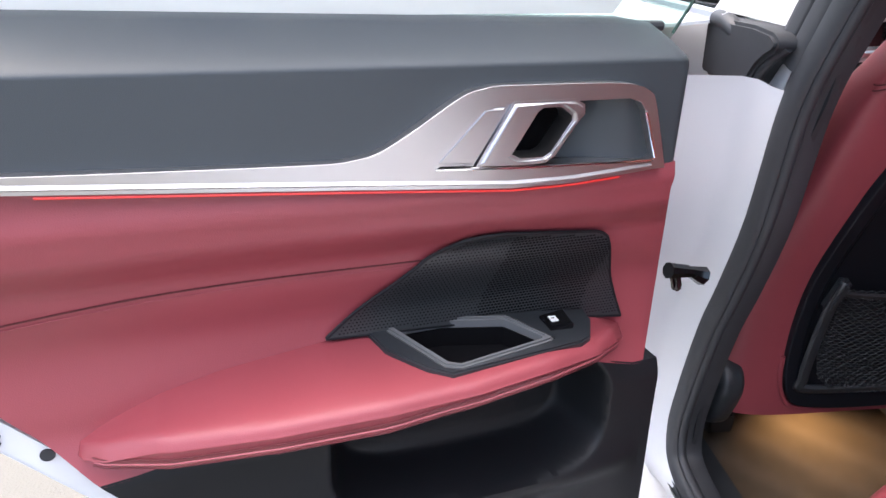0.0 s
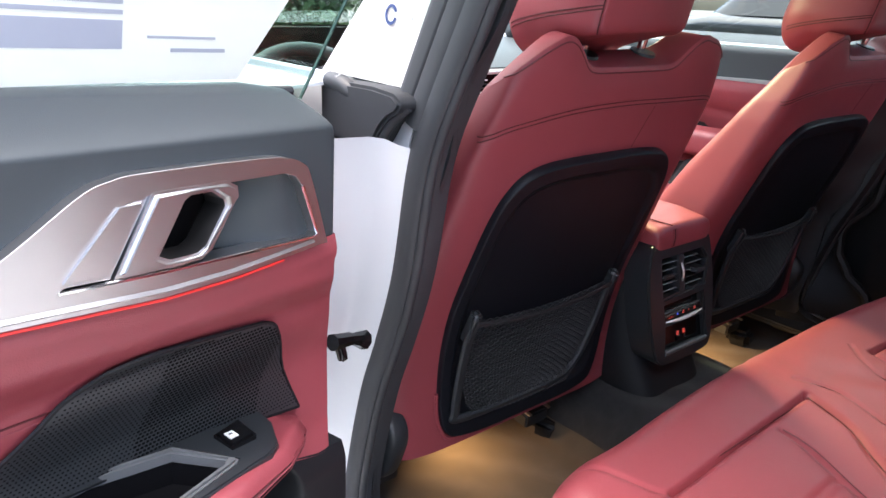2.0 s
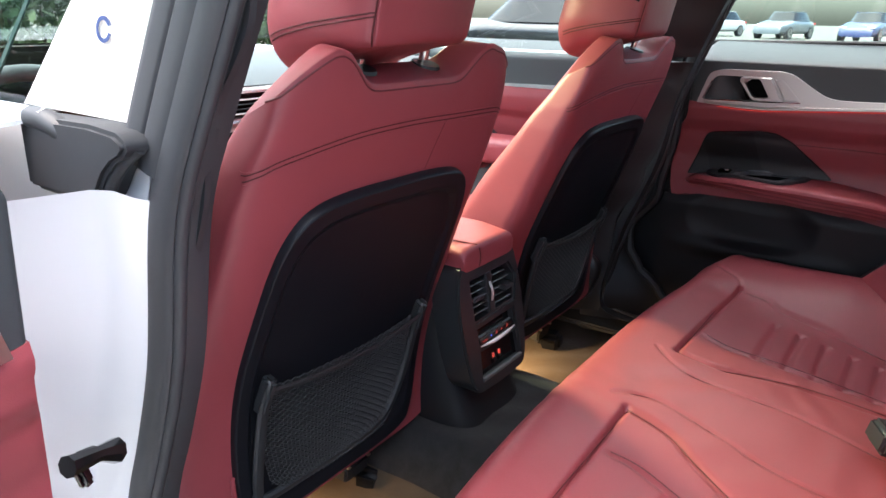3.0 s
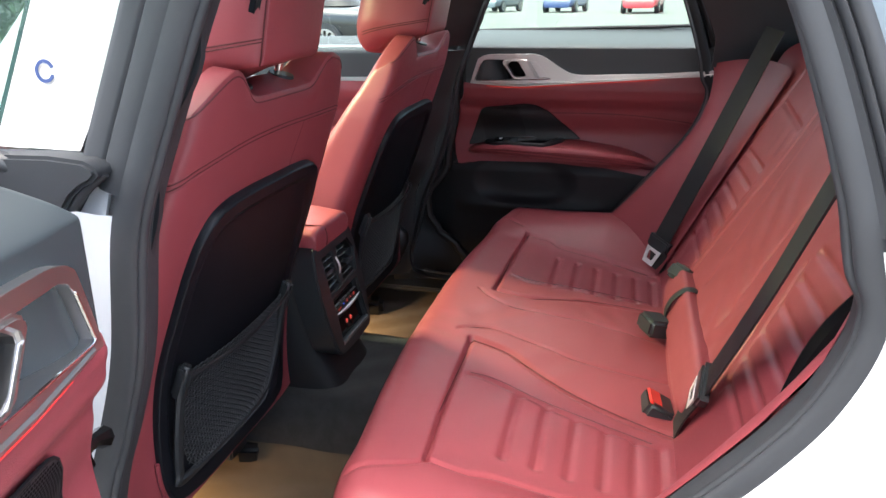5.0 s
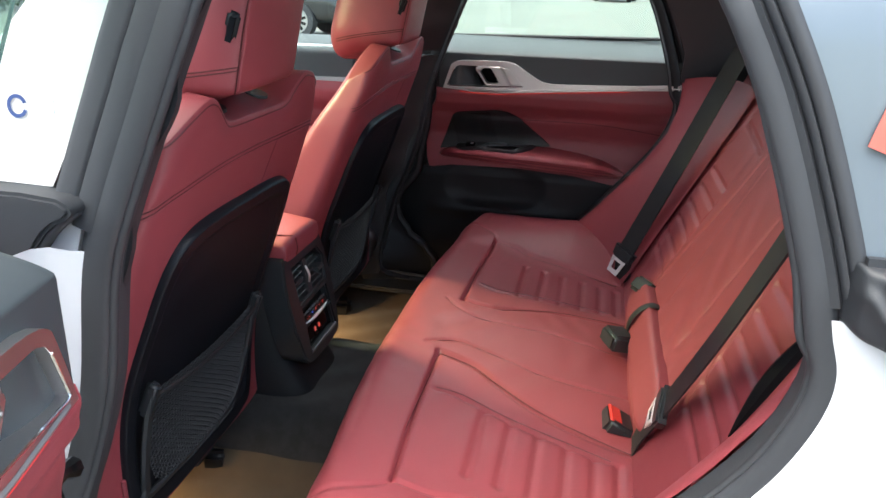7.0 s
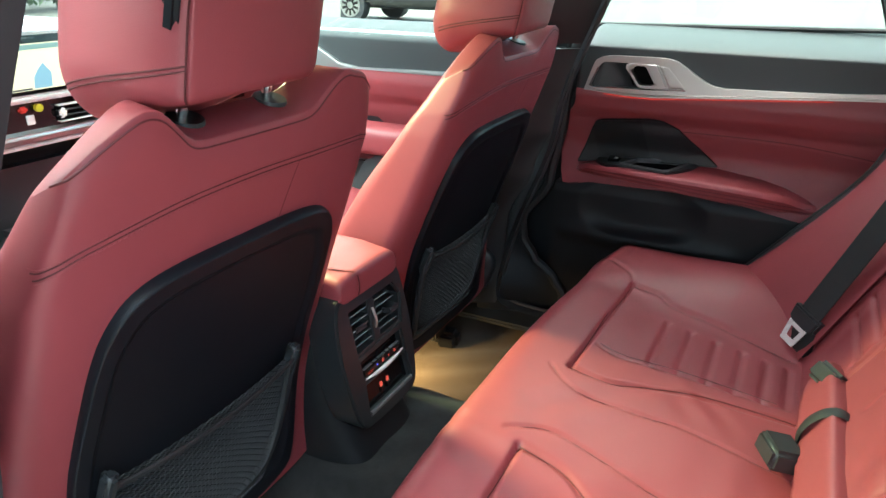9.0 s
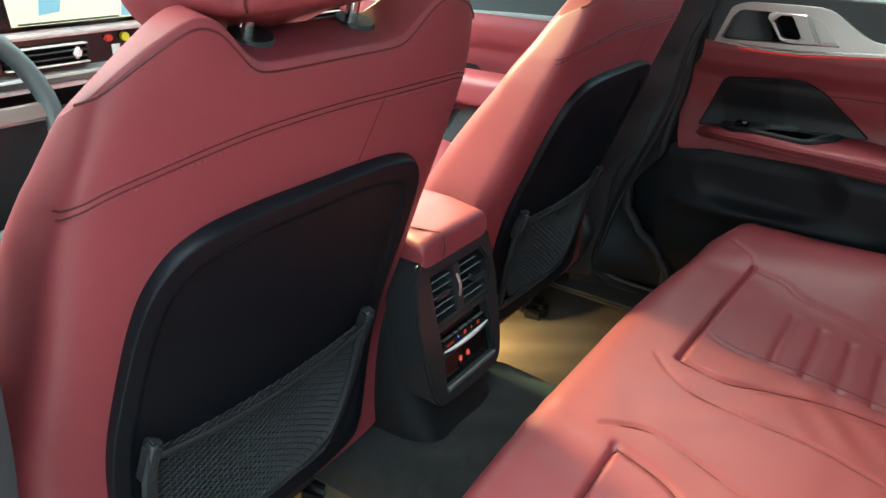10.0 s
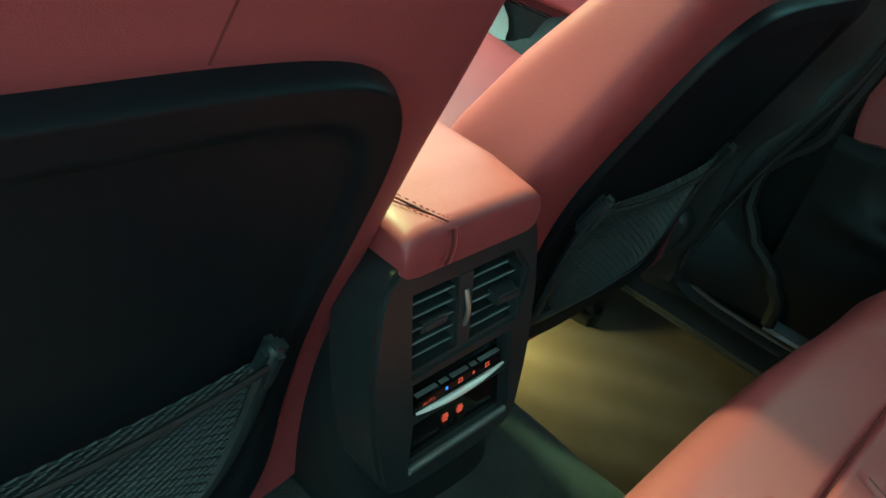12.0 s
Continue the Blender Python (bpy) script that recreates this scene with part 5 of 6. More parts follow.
for sx in (-1, 1):
    skin(sx, 0, 0, 0.25, 0.935, "quarter_panel", "white rear quarter panel", lambda s, z: quarter_edge(z) + (-2.1 - quarter_edge(z)) * s)
    fd = skin(sx, 0.06, 1.25, 0.25, 0.945, "front_door_skin", "white front door skin", lambda s, z: lerp_table([(0.25, 0.14), (0.345, 0.13), (0.557, 0.085), (0.742, 0.02), (0.872, -0.01), (0.95, -0.03)], z) * (1 - s) + 1.25 * s)
    skin(sx, 1.26, 2.6, 0.25, 0.93, "wing", "white front wing")
    # belt ledge and window frames of the front door
    of_car("belt_ledge", sheet(lambda s, t, sx=sx: Vector((sx * (0.862 - 0.145 * t), 0.045 + 1.225 * s, 0.945 + 0.012 * t)), 12, 4, thick=0.004), PAINT, "white ledge below the window")
    of_car("belt_strip", tube([(sx * 0.722, y, 0.958) for y in np.linspace(0.02, 1.2, 10)], 0.009, 8), SATIN, "bright window strip")
    of_car("strip_end", tube(curve([(sx * 0.722, 0.045, 0.957), (sx * 0.722, 0.022, 0.956), (sx * 0.720, 0.004, 0.950), (sx * 0.717, -0.004, 0.944)], 14), 0.0105, 12), GASKET, "black end cap")
    gx = lambda z: side_x(z) - 0.003
    pane = of_car("side_window", sheet(lambda s, t, sx=sx: Vector((sx * gx(0.955 + 0.37 * t), (-0.060 - 0.17 * t) * (1 - s) + (1.15 - 0.75 * t) * s, 0.955 + 0.37 * t)), 6, 8), GLASS, "clear front door window")
    pane.visible_shadow = False
    of_car("window_frame", tube([(sx * (gx(z) - 0.002), y, z) for y, z in ((-0.245, 1.325), (0.0, 1.355), (0.40, 1.335), (1.15, 0.965))], 0.013, 8), RUBBER, "black window frame")
    # quarter glass behind the opening
    front_of = lambda z: lerp_table([(0.955, -0.782), (0.997, -0.764), (1.106, -0.716), (1.225, -0.642), (1.27, -0.605)], z)
    qg = of_car("quarter_window", sheet(lambda s, t, sx=sx: Vector((sx * (side_x(0.955 + 0.30 * t) + 0.008), front_of(0.955 + 0.30 * t) * (1 - s) + (-1.16 + 0.16 * t) * s, 0.955 + 0.30 * t)), 6, 12), SKYPANE, "quarter window with the sky's reflection put into its colour")
    of_car("quarter_frame", ribbon([(sx * (side_x(0.96) + 0.013), y, 0.962) for y in np.linspace(-0.775, -1.2, 12)], 0.016, (sx, 0, 0.1), 0.004), GASKET, "black quarter window frame")
    of_car("quarter_ledge", sheet(lambda s, t, sx=sx: Vector((sx * (0.862 - 0.135 * t), -0.83 - 1.0 * s, 0.935 + 0.03 * t)), 10, 4, thick=0.004), PAINT, "white ledge below the window")
    of_car("sill", block((0.17, 3.0, 0.10), bevel=0.02, m=pose(sx * 0.80, 0.1, 0.235)), PAINT, "white sill")
    of_car("sill_plate", block((0.10, 1.15, 0.014), bevel=0.005, m=pose(sx * 0.66, -0.15, 0.272)), PLASTIC, "black sill plate")
    of_car("a_pillar", tube([(sx * 0.70, 1.22, 0.95), (sx * 0.645, 0.80, 1.14), (sx * 0.58, 0.38, 1.33)], 0.035, 10), SOFT, "dark windscreen pillar")
    of_car("roof_rail", tube([(sx * 0.575, y, 1.345 - 0.10 * max(0, -0.45 - y) - 0.05 * max(0, y - 0.2)) for y in np.linspace(-0.9, 0.5, 14)], 0.03, 10), HEADLINER, "pale roof rail")
    of_car("c_cover", sheet(lambda s, t, sx=sx: Vector((sx * (0.655 - 0.11 * t), -0.765 - 0.02 * s + 0.20 * max(0, t - 0.2) - 0.26 * s, 0.925 + 0.38 * t)), 8, 12, thick=0.008), SOFT, "dark rear pillar cover")
roof = lambda s, t: Vector((-0.60 + 1.2 * s, 0.48 - 1.9 * t, 1.385 - 0.04 * (2 * s - 1) ** 2 - 0.34 * max(0, t - 0.35) ** 2 - 0.05 * (1 - t) ** 4))
of_car("roof", sheet(lambda s, t: roof(s, t) + Vector((0, 0, 0.03)), 24, 30), PAINT, "white roof")
of_car("headlining", sheet(roof, 24, 30), HEADLINER, "pale grey headlining")
screen = of_car("windscreen", sheet(lambda s, t: Vector(((-0.60 + 1.2 * s) * (1.12 - 0.14 * t), 1.30 - 0.84 * t - 0.12 * (2 * s - 1) ** 2, 0.97 + 0.38 * t)), 16, 12), GLASS, "clear windscreen")
screen.visible_shadow = False
rear_glass = of_car("rear_window", sheet(lambda s, t: Vector(((-0.52 + 1.04 * s), -1.10 - 0.75 * t, 1.30 - 0.30 * t)), 12, 10), TINTED, "tinted rear window")
rear_glass.visible_shadow = False
of_car("parcel_shelf", block((1.2, 0.75, 0.03), bevel=0.01, m=pose(0, -1.36, 0.965)), DARKCARPET, "dark parcel shelf")
of_car("bulkhead", sheet(lambda s, t: Vector((-0.68 + 1.36 * s, -0.72 - 0.27 * t - 0.03, 0.20 + 0.80 * t)), 4, 4), DARKCARPET, "dark bulkhead behind the bench")
of_car("tail", block((1.70, 0.12, 0.75), bevel=0.05, m=pose(0, -2.05, 0.62)), PAINT, "white tail")
of_car("bonnet", sheet(lambda s, t: Vector((-0.85 + 1.7 * s, 1.27 + 1.3 * t, 0.955 - 0.10 * (2 * s - 1) ** 4 - 0.16 * t * t)), 20, 14, thick=0.004), PAINT, "white bonnet")
of_car("nose", block((1.70, 0.12, 0.60), bevel=0.06, m=pose(0, 2.58, 0.50)), PAINT, "white nose")


def car_floor(s, t):
    x = -0.74 + 1.48 * s
    y = -0.72 + 2.0 * t
    tunnel = 0.135 * (1 / (1 + math.exp((abs(x) - 0.185) / 0.012)))
    hump = smooth_table([(1.0, 0.0), (1.28, 0.2)], y) * (abs(x) < 0.68)
    kick = 0.06 * max(0, (abs(x) - 0.60) / 0.14) ** 2
    return Vector((x, y, 0.215 + tunnel + hump + kick + 0.0015 * math.sin(x * 61 + y * 43)))


of_car("floor_carpet", sheet(car_floor, 120, 110, thick=0.004), CARPET, "brown-black car carpet", sharp=70)
of_car("tunnel_mat", sheet(lambda s, t: car_floor(0.5 + 0.135 * (2 * s - 1) * 0.97, 0.20 + 0.22 * t) + Vector((0, 0, 0.008)), 40, 30, thick=0.004), DARKCARPET, "black mat over the tunnel", sharp=70)
# the far opening is closed by its door; an added black plate stops daylight
of_car("far_light_block", plate([(-0.80, 0.25), (0.16, 0.25), (0.16, 0.975), (-0.16, 0.975), (-0.80, 0.975)], lambda y, z, n: Vector((0.775 + n, y, z)), 0.0, 0.02), LOWTRIM, "added black plate shutting daylight out behind the far door")
FOOT = [(0.24, -0.12), (0.34, -0.115), (0.385, -0.085), (0.43, -0.03), (0.48, 0.0), (0.53, 0.005), (0.64, -0.06), (0.80, -0.085), (0.98, -0.102)]
of_car("far_foot", sheet(lambda s, t: Vector((0.70 + 0.03 * math.cos(math.pi * s), smooth_table(FOOT, 0.24 + 0.74 * t) + 0.006 - 0.04 * max(0, 0.25 - s) + 0.20 * s, 0.24 + 0.74 * t)), 16, 40, thick=0.01), LOWTRIM, "black pillar foot")
of_car("far_seal", tube([(0.715, smooth_table(FOOT, z) - 0.012, z) for z in np.linspace(0.30, 0.98, 40)], 0.012, 8), WEB, "black rubber door seal")

# price sheet on the front window
window_sheet = thing("window_sheet", "white paper sheet on the front window", "paper sheet", pose(-0.70, 0.02, 1.05))
back = window_sheet.matrix_world.inverted()
on_glass = lambda y, z, n: Vector((-(side_x(z) + 0.0005 + n), y, z))


def on_sheet(name, outline, n0, n1, m, parent, holes=(), label=""):
    bm = plate(outline, on_glass, n0, n1, holes=holes)
    bmesh.ops.transform(bm, matrix=back, verts=bm.verts)
    return part(name, bm, m, parent, label)


paper = on_sheet("paper", [(-0.064, 0.960), (0.107, 0.962), (0.017, 1.054), (-0.095, 1.175), (-0.165, 1.25), (-0.205, 1.25)], 0.0, 0.0012, PAPER, window_sheet)
ring = [(-0.035 + 0.011 * math.cos(a), 1.034 + 0.011 * math.sin(a)) for a in np.linspace(math.pi + 0.35, 3 * math.pi - 0.35, 24)]
ring2 = [(-0.035 + 0.0075 * math.cos(a), 1.034 + 0.0075 * math.sin(a)) for a in np.linspace(math.pi + 0.35, 3 * math.pi - 0.35, 24)]
on_sheet("blue_mark", ring + ring2[::-1], 0.0016, 0.0022, BLUE, paper, label="blue open ring")
for i, z in enumerate((1.10, 1.108, 1.125)):
    on_sheet("print_bar", [(-0.075, z - 0.07), (-0.062, z - 0.07), (-0.062, z - 0.067), (-0.075, z - 0.067)], 0.0016, 0.0022, INK, paper)
label_ob = thing("orange_label", "orange-red label stuck on the quarter window", "label", pose(-0.66, -0.85, 1.04))
bm = plate([(-0.760, 1.051), (-0.90, 1.0), (-0.93, 1.13), (-0.80, 1.19)], lambda y, z, n: Vector((-(side_x(z) + 0.012 + n), y, z)), 0.0, 0.001)
bmesh.ops.transform(bm, matrix=label_ob.matrix_world.inverted(), verts=bm.verts)
part("label_sheet", bm, ORANGE, label_ob)
striker = thing("door_striker", "bright steel door striker on the white jamb", "door striker", pose(-0.765, -0.70, 0.66, 0, 0, 0))
part("striker_plate", block((0.03, 0.06, 0.012), bevel=0.004, m=pose(0, 0, 0, -50, 0, 0)), STEEL, striker)
part("striker_loop", tube(curve([(-0.005, 0.018, 0.0), (-0.012, 0.034, 0.024), (-0.012, 0.0, 0.05), (-0.005, -0.016, 0.03)], 16), 0.0055, 10), STEEL, striker)

# ---- the front of the cabin ----
front_trim = thing("front_door_trim", "closed front door with red leather and bright trim", "car door", pose(0.70, 0.4, 0.6), kind="structure")
ftm = front_trim.matrix_world.inverted()


def of_front(name, bm, m, label="", parent=None, **more):
    bmesh.ops.transform(bm, matrix=ftm, verts=bm.verts)
    return part(name, bm, m, parent or front_trim, label, **more)


xin = lambda z: 0.70 + (0.085 * ((z - 0.95) / 0.045) ** 1.3 if z > 0.95 else 0)
of_front("upper_trim", sheet(lambda s, t: Vector((xin(0.87 + 0.12 * t), -0.02 + 1.15 * s, 0.87 + 0.12 * t)), 30, 20, thick=0.01), SOFT)
of_front("leather_panel", sheet(lambda s, t: Vector((0.70 - panel_depth(0.3, 0.62 + 0.25 * t), -0.02 + 1.15 * s, 0.62 + 0.25 * t)), 30, 24, thick=0.01), LEATHER)
of_front("lower_trim", sheet(lambda s, t: Vector((0.71, 0.02 + 1.1 * s, 0.25 + 0.372 * t)), 10, 10, thick=0.01), PLASTIC)
# map pocket of the front door: a raised rim round a recess
pocket_top = lambda y: smooth_table([(0.30, 0.668), (0.37, 0.664), (0.418, 0.640), (0.46, 0.585), (0.50, 0.566), (0.53, 0.561), (0.61, 0.549), (0.80, 0.545), (0.95, 0.55)], y)
of_front("map_pocket", sheet(lambda s, t: Vector((0.652 + 0.012 * (1 - math.sin(math.pi * min(1.0, 2.4 * (1 - t)) / 2)) + 0.03 * max(0.0, 0.6 - t), 0.30 + 0.65 * s, pocket_top(0.30 + 0.65 * s) - 0.16 * (1 - t))), 60, 24, thick=0.008), SOFT, "dark soft map pocket", sharp=70)
place = lambda y, z, n: Vector((0.70 - n, y, z))
bz = [(0.0, 0.884), (0.30, 0.879), (0.46, 0.874), (0.52, 0.882), (0.60, 0.925), (0.64, 0.935), (0.80, 0.935), (0.83, 0.92), (0.86, 0.86), (0.70, 0.852), (0.5, 0.858), (0.3, 0.866), (0.0, 0.872)]
bright = of_front("bright_trim", plate(bz, place, -0.01, 0.010, holes=[[(0.64, 0.872), (0.60, 0.875), (0.655, 0.920), (0.795, 0.92), (0.82, 0.872)]], bevel=0.003), SATIN)
of_front("door_handle", plate([(0.68, 0.874), (0.70, 0.92), (0.745, 0.92), (0.755, 0.90), (0.73, 0.875)], place, -0.01, 0.014, holes=[[(0.70, 0.884), (0.73, 0.886), (0.742, 0.903), (0.735, 0.911), (0.708, 0.911)]], bevel=0.003), SATIN, "", bright)
of_front("handle_well", plate([(0.59, 0.862), (0.83, 0.862), (0.82, 0.928), (0.64, 0.928)], place, -0.02, -0.012), PLASTIC)
of_front("light_strip", tube([(0.692, y, lerp_table([(0.0, 0.870), (0.3, 0.864), (0.5, 0.856), (0.7, 0.850)], y)) for y in np.linspace(0.10, 0.7, 20)], 0.0018, 6), AMBIENT, "glowing red light strip")
of_front("armrest", pillow((0.11, 0.56, 0.075), (0.665, 0.42, 0.70), 0.5), LEATHER)
of_front("speaker_grille", plate([(0.395, 0.712), (0.50, 0.80), (0.78, 0.80), (0.82, 0.712)], lambda y, z, n: Vector((0.70 - panel_depth(0.3, z) - n, y, z)), 0.0, 0.006), PLASTIC)

dash = thing("dashboard", "black and silver dashboard with a curved screen", "dashboard", pose(0, 0.95, 0.75))
dm = dash.matrix_world.inverted()


def of_dash(name, bm, m, label="", parent=None, **more):
    bmesh.ops.transform(bm, matrix=dm, verts=bm.verts)
    return part(name, bm, m, parent or dash, label, **more)


of_dash("top_pad", sheet(lambda s, t: Vector((-0.71 + 1.42 * s, *[(0.86, 0.80), (0.84, 0.87), (0.90, 0.905), (1.15, 0.93), (1.30, 0.93)][min(4, int(t * 4 + 0.5))])), 20, 5, thick=0.01), SOFT, sharp=60)
of_dash("fascia", block((1.40, 0.06, 0.10), bevel=0.012, m=pose(0, 0.875, 0.815)), GLOSS, "piano black fascia")
of_dash("lower_dash", block((1.40, 0.20, 0.34), bevel=0.05, m=pose(0, 0.97, 0.60)), PLASTIC)
of_dash("upper_bar", block((1.30, 0.016, 0.015), bevel=0.005, m=pose(0, 0.840, 0.859)), BRIGHT, "satin silver bar below the screen")
of_dash("ledge", block((0.50, 0.030, 0.022), bevel=0.006, m=pose(0, 0.843, 0.782, 20, 0, 0)), SATIN, "satin aluminium ledge")
of_dash("lower_bar", block((0.48, 0.014, 0.009), bevel=0.003, m=pose(0, 0.840, 0.7635)), BRIGHT, "bright silver bar")
for x in (-0.115, 0.165, 0.60, -0.60):
    vent = of_dash("vent", block((0.16, 0.012, 0.042), bevel=0.005, m=pose(x, 0.846, 0.819)), HOLE, "black air vent")
    for i in range(4):
        of_dash("vent_blade", block((0.156, 0.016, 0.0028), bevel=0.001, m=pose(x, 0.838, 0.802 + 0.0115 * i)), BRIGHT if i in (0, 3) else PLASTIC, "bright blade edge" if i in (0, 3) else "", vent)
    of_dash("vent_tab", block((0.016, 0.014, 0.022), bevel=0.005, m=pose(x + (0.055 if x < 0 else -0.070), 0.832, 0.820, 0, 12, 0)), BRIGHT, "silver tab", vent)
SCREEN = mat("lit_map_screen", (0.10, 0.09, 0.05), rough=0.2, emit=(1.0, 0.92, 0.68, 0.17), patch=14)
LAKE = mat("lit_map_water", (0.06, 0.10, 0.14), rough=0.2, emit=(0.35, 0.62, 0.80, 0.11))
TITLE = mat("lit_map_bar", (0.06, 0.10, 0.10), rough=0.2, emit=(0.40, 0.62, 0.60, 0.08))
screen_ob = of_dash("screen_frame", block((0.62, 0.018, 0.115), bevel=0.006, m=pose(-0.16, 0.848, 0.9255, -8, 0, 0)), GLOSS)
shown = of_dash("screen", block((0.30, 0.004, 0.092), bevel=0.001, m=pose(-0.02, 0.8375, 0.922, -8, 0, 0)), SCREEN, "lit map screen", screen_ob)
on_screen = lambda x, z, n: pose(-0.02, 0.8350, 0.922, -8, 0, 0) @ Vector((x, -n, z))
of_dash("map_bar", plate([(-0.14, 0.034), (0.148, 0.034), (0.148, 0.044), (-0.14, 0.044)], on_screen, 0.0, 0.0012), TITLE, "grey-green bar", shown)
for water in ([(0.060, -0.043), (0.100, -0.043), (0.106, -0.015), (0.092, 0.006), (0.078, -0.006), (0.066, -0.020)], [(-0.10, -0.030), (-0.06, -0.026), (-0.05, 0.002), (-0.09, 0.008)]):
    of_dash("map_water", plate(water, on_screen, 0.0, 0.0012), LAKE, "pale blue water", shown)
of_dash("map_line", plate([(-0.14, -0.0445), (0.055, -0.0445), (0.055, -0.041), (-0.14, -0.041)], on_screen, 0.0, 0.0012), PLASTIC, "dark line", shown)
of_dash("screen", block((0.29, 0.004, 0.092), bevel=0.001, m=pose(-0.32, 0.8375, 0.922, -8, 0, 0)), GLOSS, "dark instrument screen", screen_ob)
of_dash("key", block((0.020, 0.010, 0.013), bevel=0.004, m=pose(0.013, 0.842, 0.838)), REDKEY, "red hazard key")
of_dash("key", tube([(0.047, 0.846, 0.838), (0.047, 0.836, 0.838)], 0.0085, 20), mat("yellow_key", (0.62, 0.62, 0.04), rough=0.4), "round yellow-green sticker")
of_dash("label", block((0.018, 0.003, 0.020), bevel=0.001, m=pose(0.027, 0.8435, 0.815)), WHITEICON, "white label")
wheel = thing("steering_wheel", "black leather steering wheel", "steering wheel", pose(-0.40, 0.66, 0.77, 65, 0, 0))
part("rim", tube([(0.185 * math.cos(a), 0.185 * math.sin(a), 0) for a in np.linspace(0, math.tau, 48, endpoint=False)], 0.016, 10, closed=True), SOFT, wheel)
part("hub", pillow((0.17, 0.13, 0.05), (0, 0, -0.01), 0.6, 28, 14), SOFT, wheel)
for a in (0, 180, 270):
    part("spoke", block((0.12, 0.03, 0.012), bevel=0.004, m=Matrix.Rotation(radians(a), 4, "Z") @ pose(0.12, 0, 0)), SATIN, wheel)
middle = thing("centre_console", "black centre console between the front seats", "console", pose(0, 0.55, 0.25))
part("console_box", block((0.20, 0.62, 0.30), bevel=0.025, m=pose(0, 0.02, 0.20)), PLASTIC, middle)
part("gear_selector", block((0.045, 0.07, 0.06), bevel=0.015, m=pose(-0.02, 0.0, 0.37)), GLOSS, middle)
part("control_knob", tube([(0.05, -0.05, 0.34), (0.05, -0.05, 0.375)], 0.026, 24), SATIN, middle)
note = thing("paper_slip", "crumpled white paper slip in the front door pocket", "paper slip", pose(0.672, 0.56, 0.520, 0, 8, 0))
slip = [(-0.045, -0.02), (0.055, -0.02), (0.052, 0.052), (0.042, 0.078), (0.029, 0.072), (0.010, 0.092), (-0.004, 0.099), (-0.028, 0.082), (-0.037, 0.062), (-0.036, 0.048)]
part("slip", plate(slip, lambda y, z, n: Vector((n + 0.006 * math.sin(60 * y), y, z)), 0.0, 0.0012), PAPER, note)
roof_light = thing("roof_lamp_unit", "pale roof lamp unit", "lamp", pose(0, 0.48, 1.315))
part("lamp_housing", block((0.20, 0.14, 0.03), bevel=0.01), HEADLINER, roof_light)
part("lamp_lens", block((0.07, 0.03, 0.006), (0, -0.03, -0.016), 0.002), LAMPGLASS, roof_light, "warm lit lens")
mirror = thing("wing_mirror", "white wing mirror outside the far window", "mirror", pose(0.98, 0.80, 1.0))
part("mirror_housing", pillow((0.20, 0.12, 0.13), (0, 0.03, 0), 0.6, 32, 16), PAINT, mirror)
part("mirror_glass", pillow((0.165, 0.012, 0.10), (0, -0.03, 0), 0.5, 32, 12), CHROME, mirror)
part("mirror_arm", block((0.12, 0.05, 0.03), (-0.12, 0.03, -0.05), 0.01), GLOSS, mirror)

# ---- outside ----
ground = sheet(lambda s, t: Vector(((s - 0.5) * 600, (t - 0.5) * 600, 0)), 40, 40)
tagged(part("ground", ground, ASPHALT), "pale worn asphalt of a car park", "ground", kind="structure")


def parked_car(m, paint, label):
    """A plain saloon, seen far off through the windows."""
    c = thing("parked_car", label, "car", m, "parked cars")

    def hull(s, t):
        y = -2.3 + 4.6 * t
        a = s * math.tau
        w = 0.90 * (1 - 0.18 * abs(y / 2.3) ** 5)
        top = smooth_table([(-2.3, 0.70), (-2.0, 0.95), (-1.2, 1.0), (0.8, 1.0), (1.3, 0.92), (2.1, 0.78), (2.3, 0.55)], y)
        z = 0.26 + (top - 0.26) * (0.5 + 0.5 * math.copysign(abs(math.sin(a)) ** 0.5, math.sin(a)))
        return Vector((w * math.copysign(abs(math.cos(a)) ** 0.45, math.cos(a)), y, z))
    part("body", sheet(hull, 40, 40, closed=True, caps=True), paint, c, sharp=70)

    def cabin(s, t):
        z = 0.95 + 0.47 * t
        k = 1 - 0.30 * t
        a = s * math.tau
        return Vector((0.80 * k ** 0.6 * math.copysign(abs(math.cos(a)) ** 0.5, math.cos(a)), -0.45 + 1.55 * (k ** 1.3) * math.copysign(abs(math.sin(a)) ** 0.6, math.sin(a)), z))
    part("windows", sheet(cabin, 40, 10, closed=True, caps=True), GLOSS, c, sharp=70)
    part("roof_panel", pillow((1.30, 1.9, 0.05), (0, -0.45, 1.415), 0.4, 32, 10), paint, c)
    for sx in (-1, 1):
        for y in (-1.38, 1.42):
            w = part("wheel", tube([(sx * 0.70, y, 0.33), (sx * 0.92, y, 0.33)], 0.33, 28), RUBBER, c)
            part("rim", tube([(sx * 0.90, y, 0.33), (sx * 0.925, y, 0.33)], 0.225, 24), SATIN, w)
            for k in range(10):
                a = k * math.tau / 10
                part("spoke_gap", block((0.01, 0.05, 0.13), bevel=0.004, m=Matrix.Translation((sx * 0.925, y, 0.33)) @ Matrix.Rotation(a, 4, "X") @ Matrix.Translation((0, 0, 0.13))), GLOSS, w)
        part("headlight", pillow((0.35, 0.25, 0.12), (sx * 0.62, 2.08, 0.68), 0.6, 20, 10), CHROME, c)
        part("tail_light", pillow((0.30, 0.15, 0.10), (sx * 0.65, -2.2, 0.82), 0.6, 20, 10), REDKEY, c)
    return c


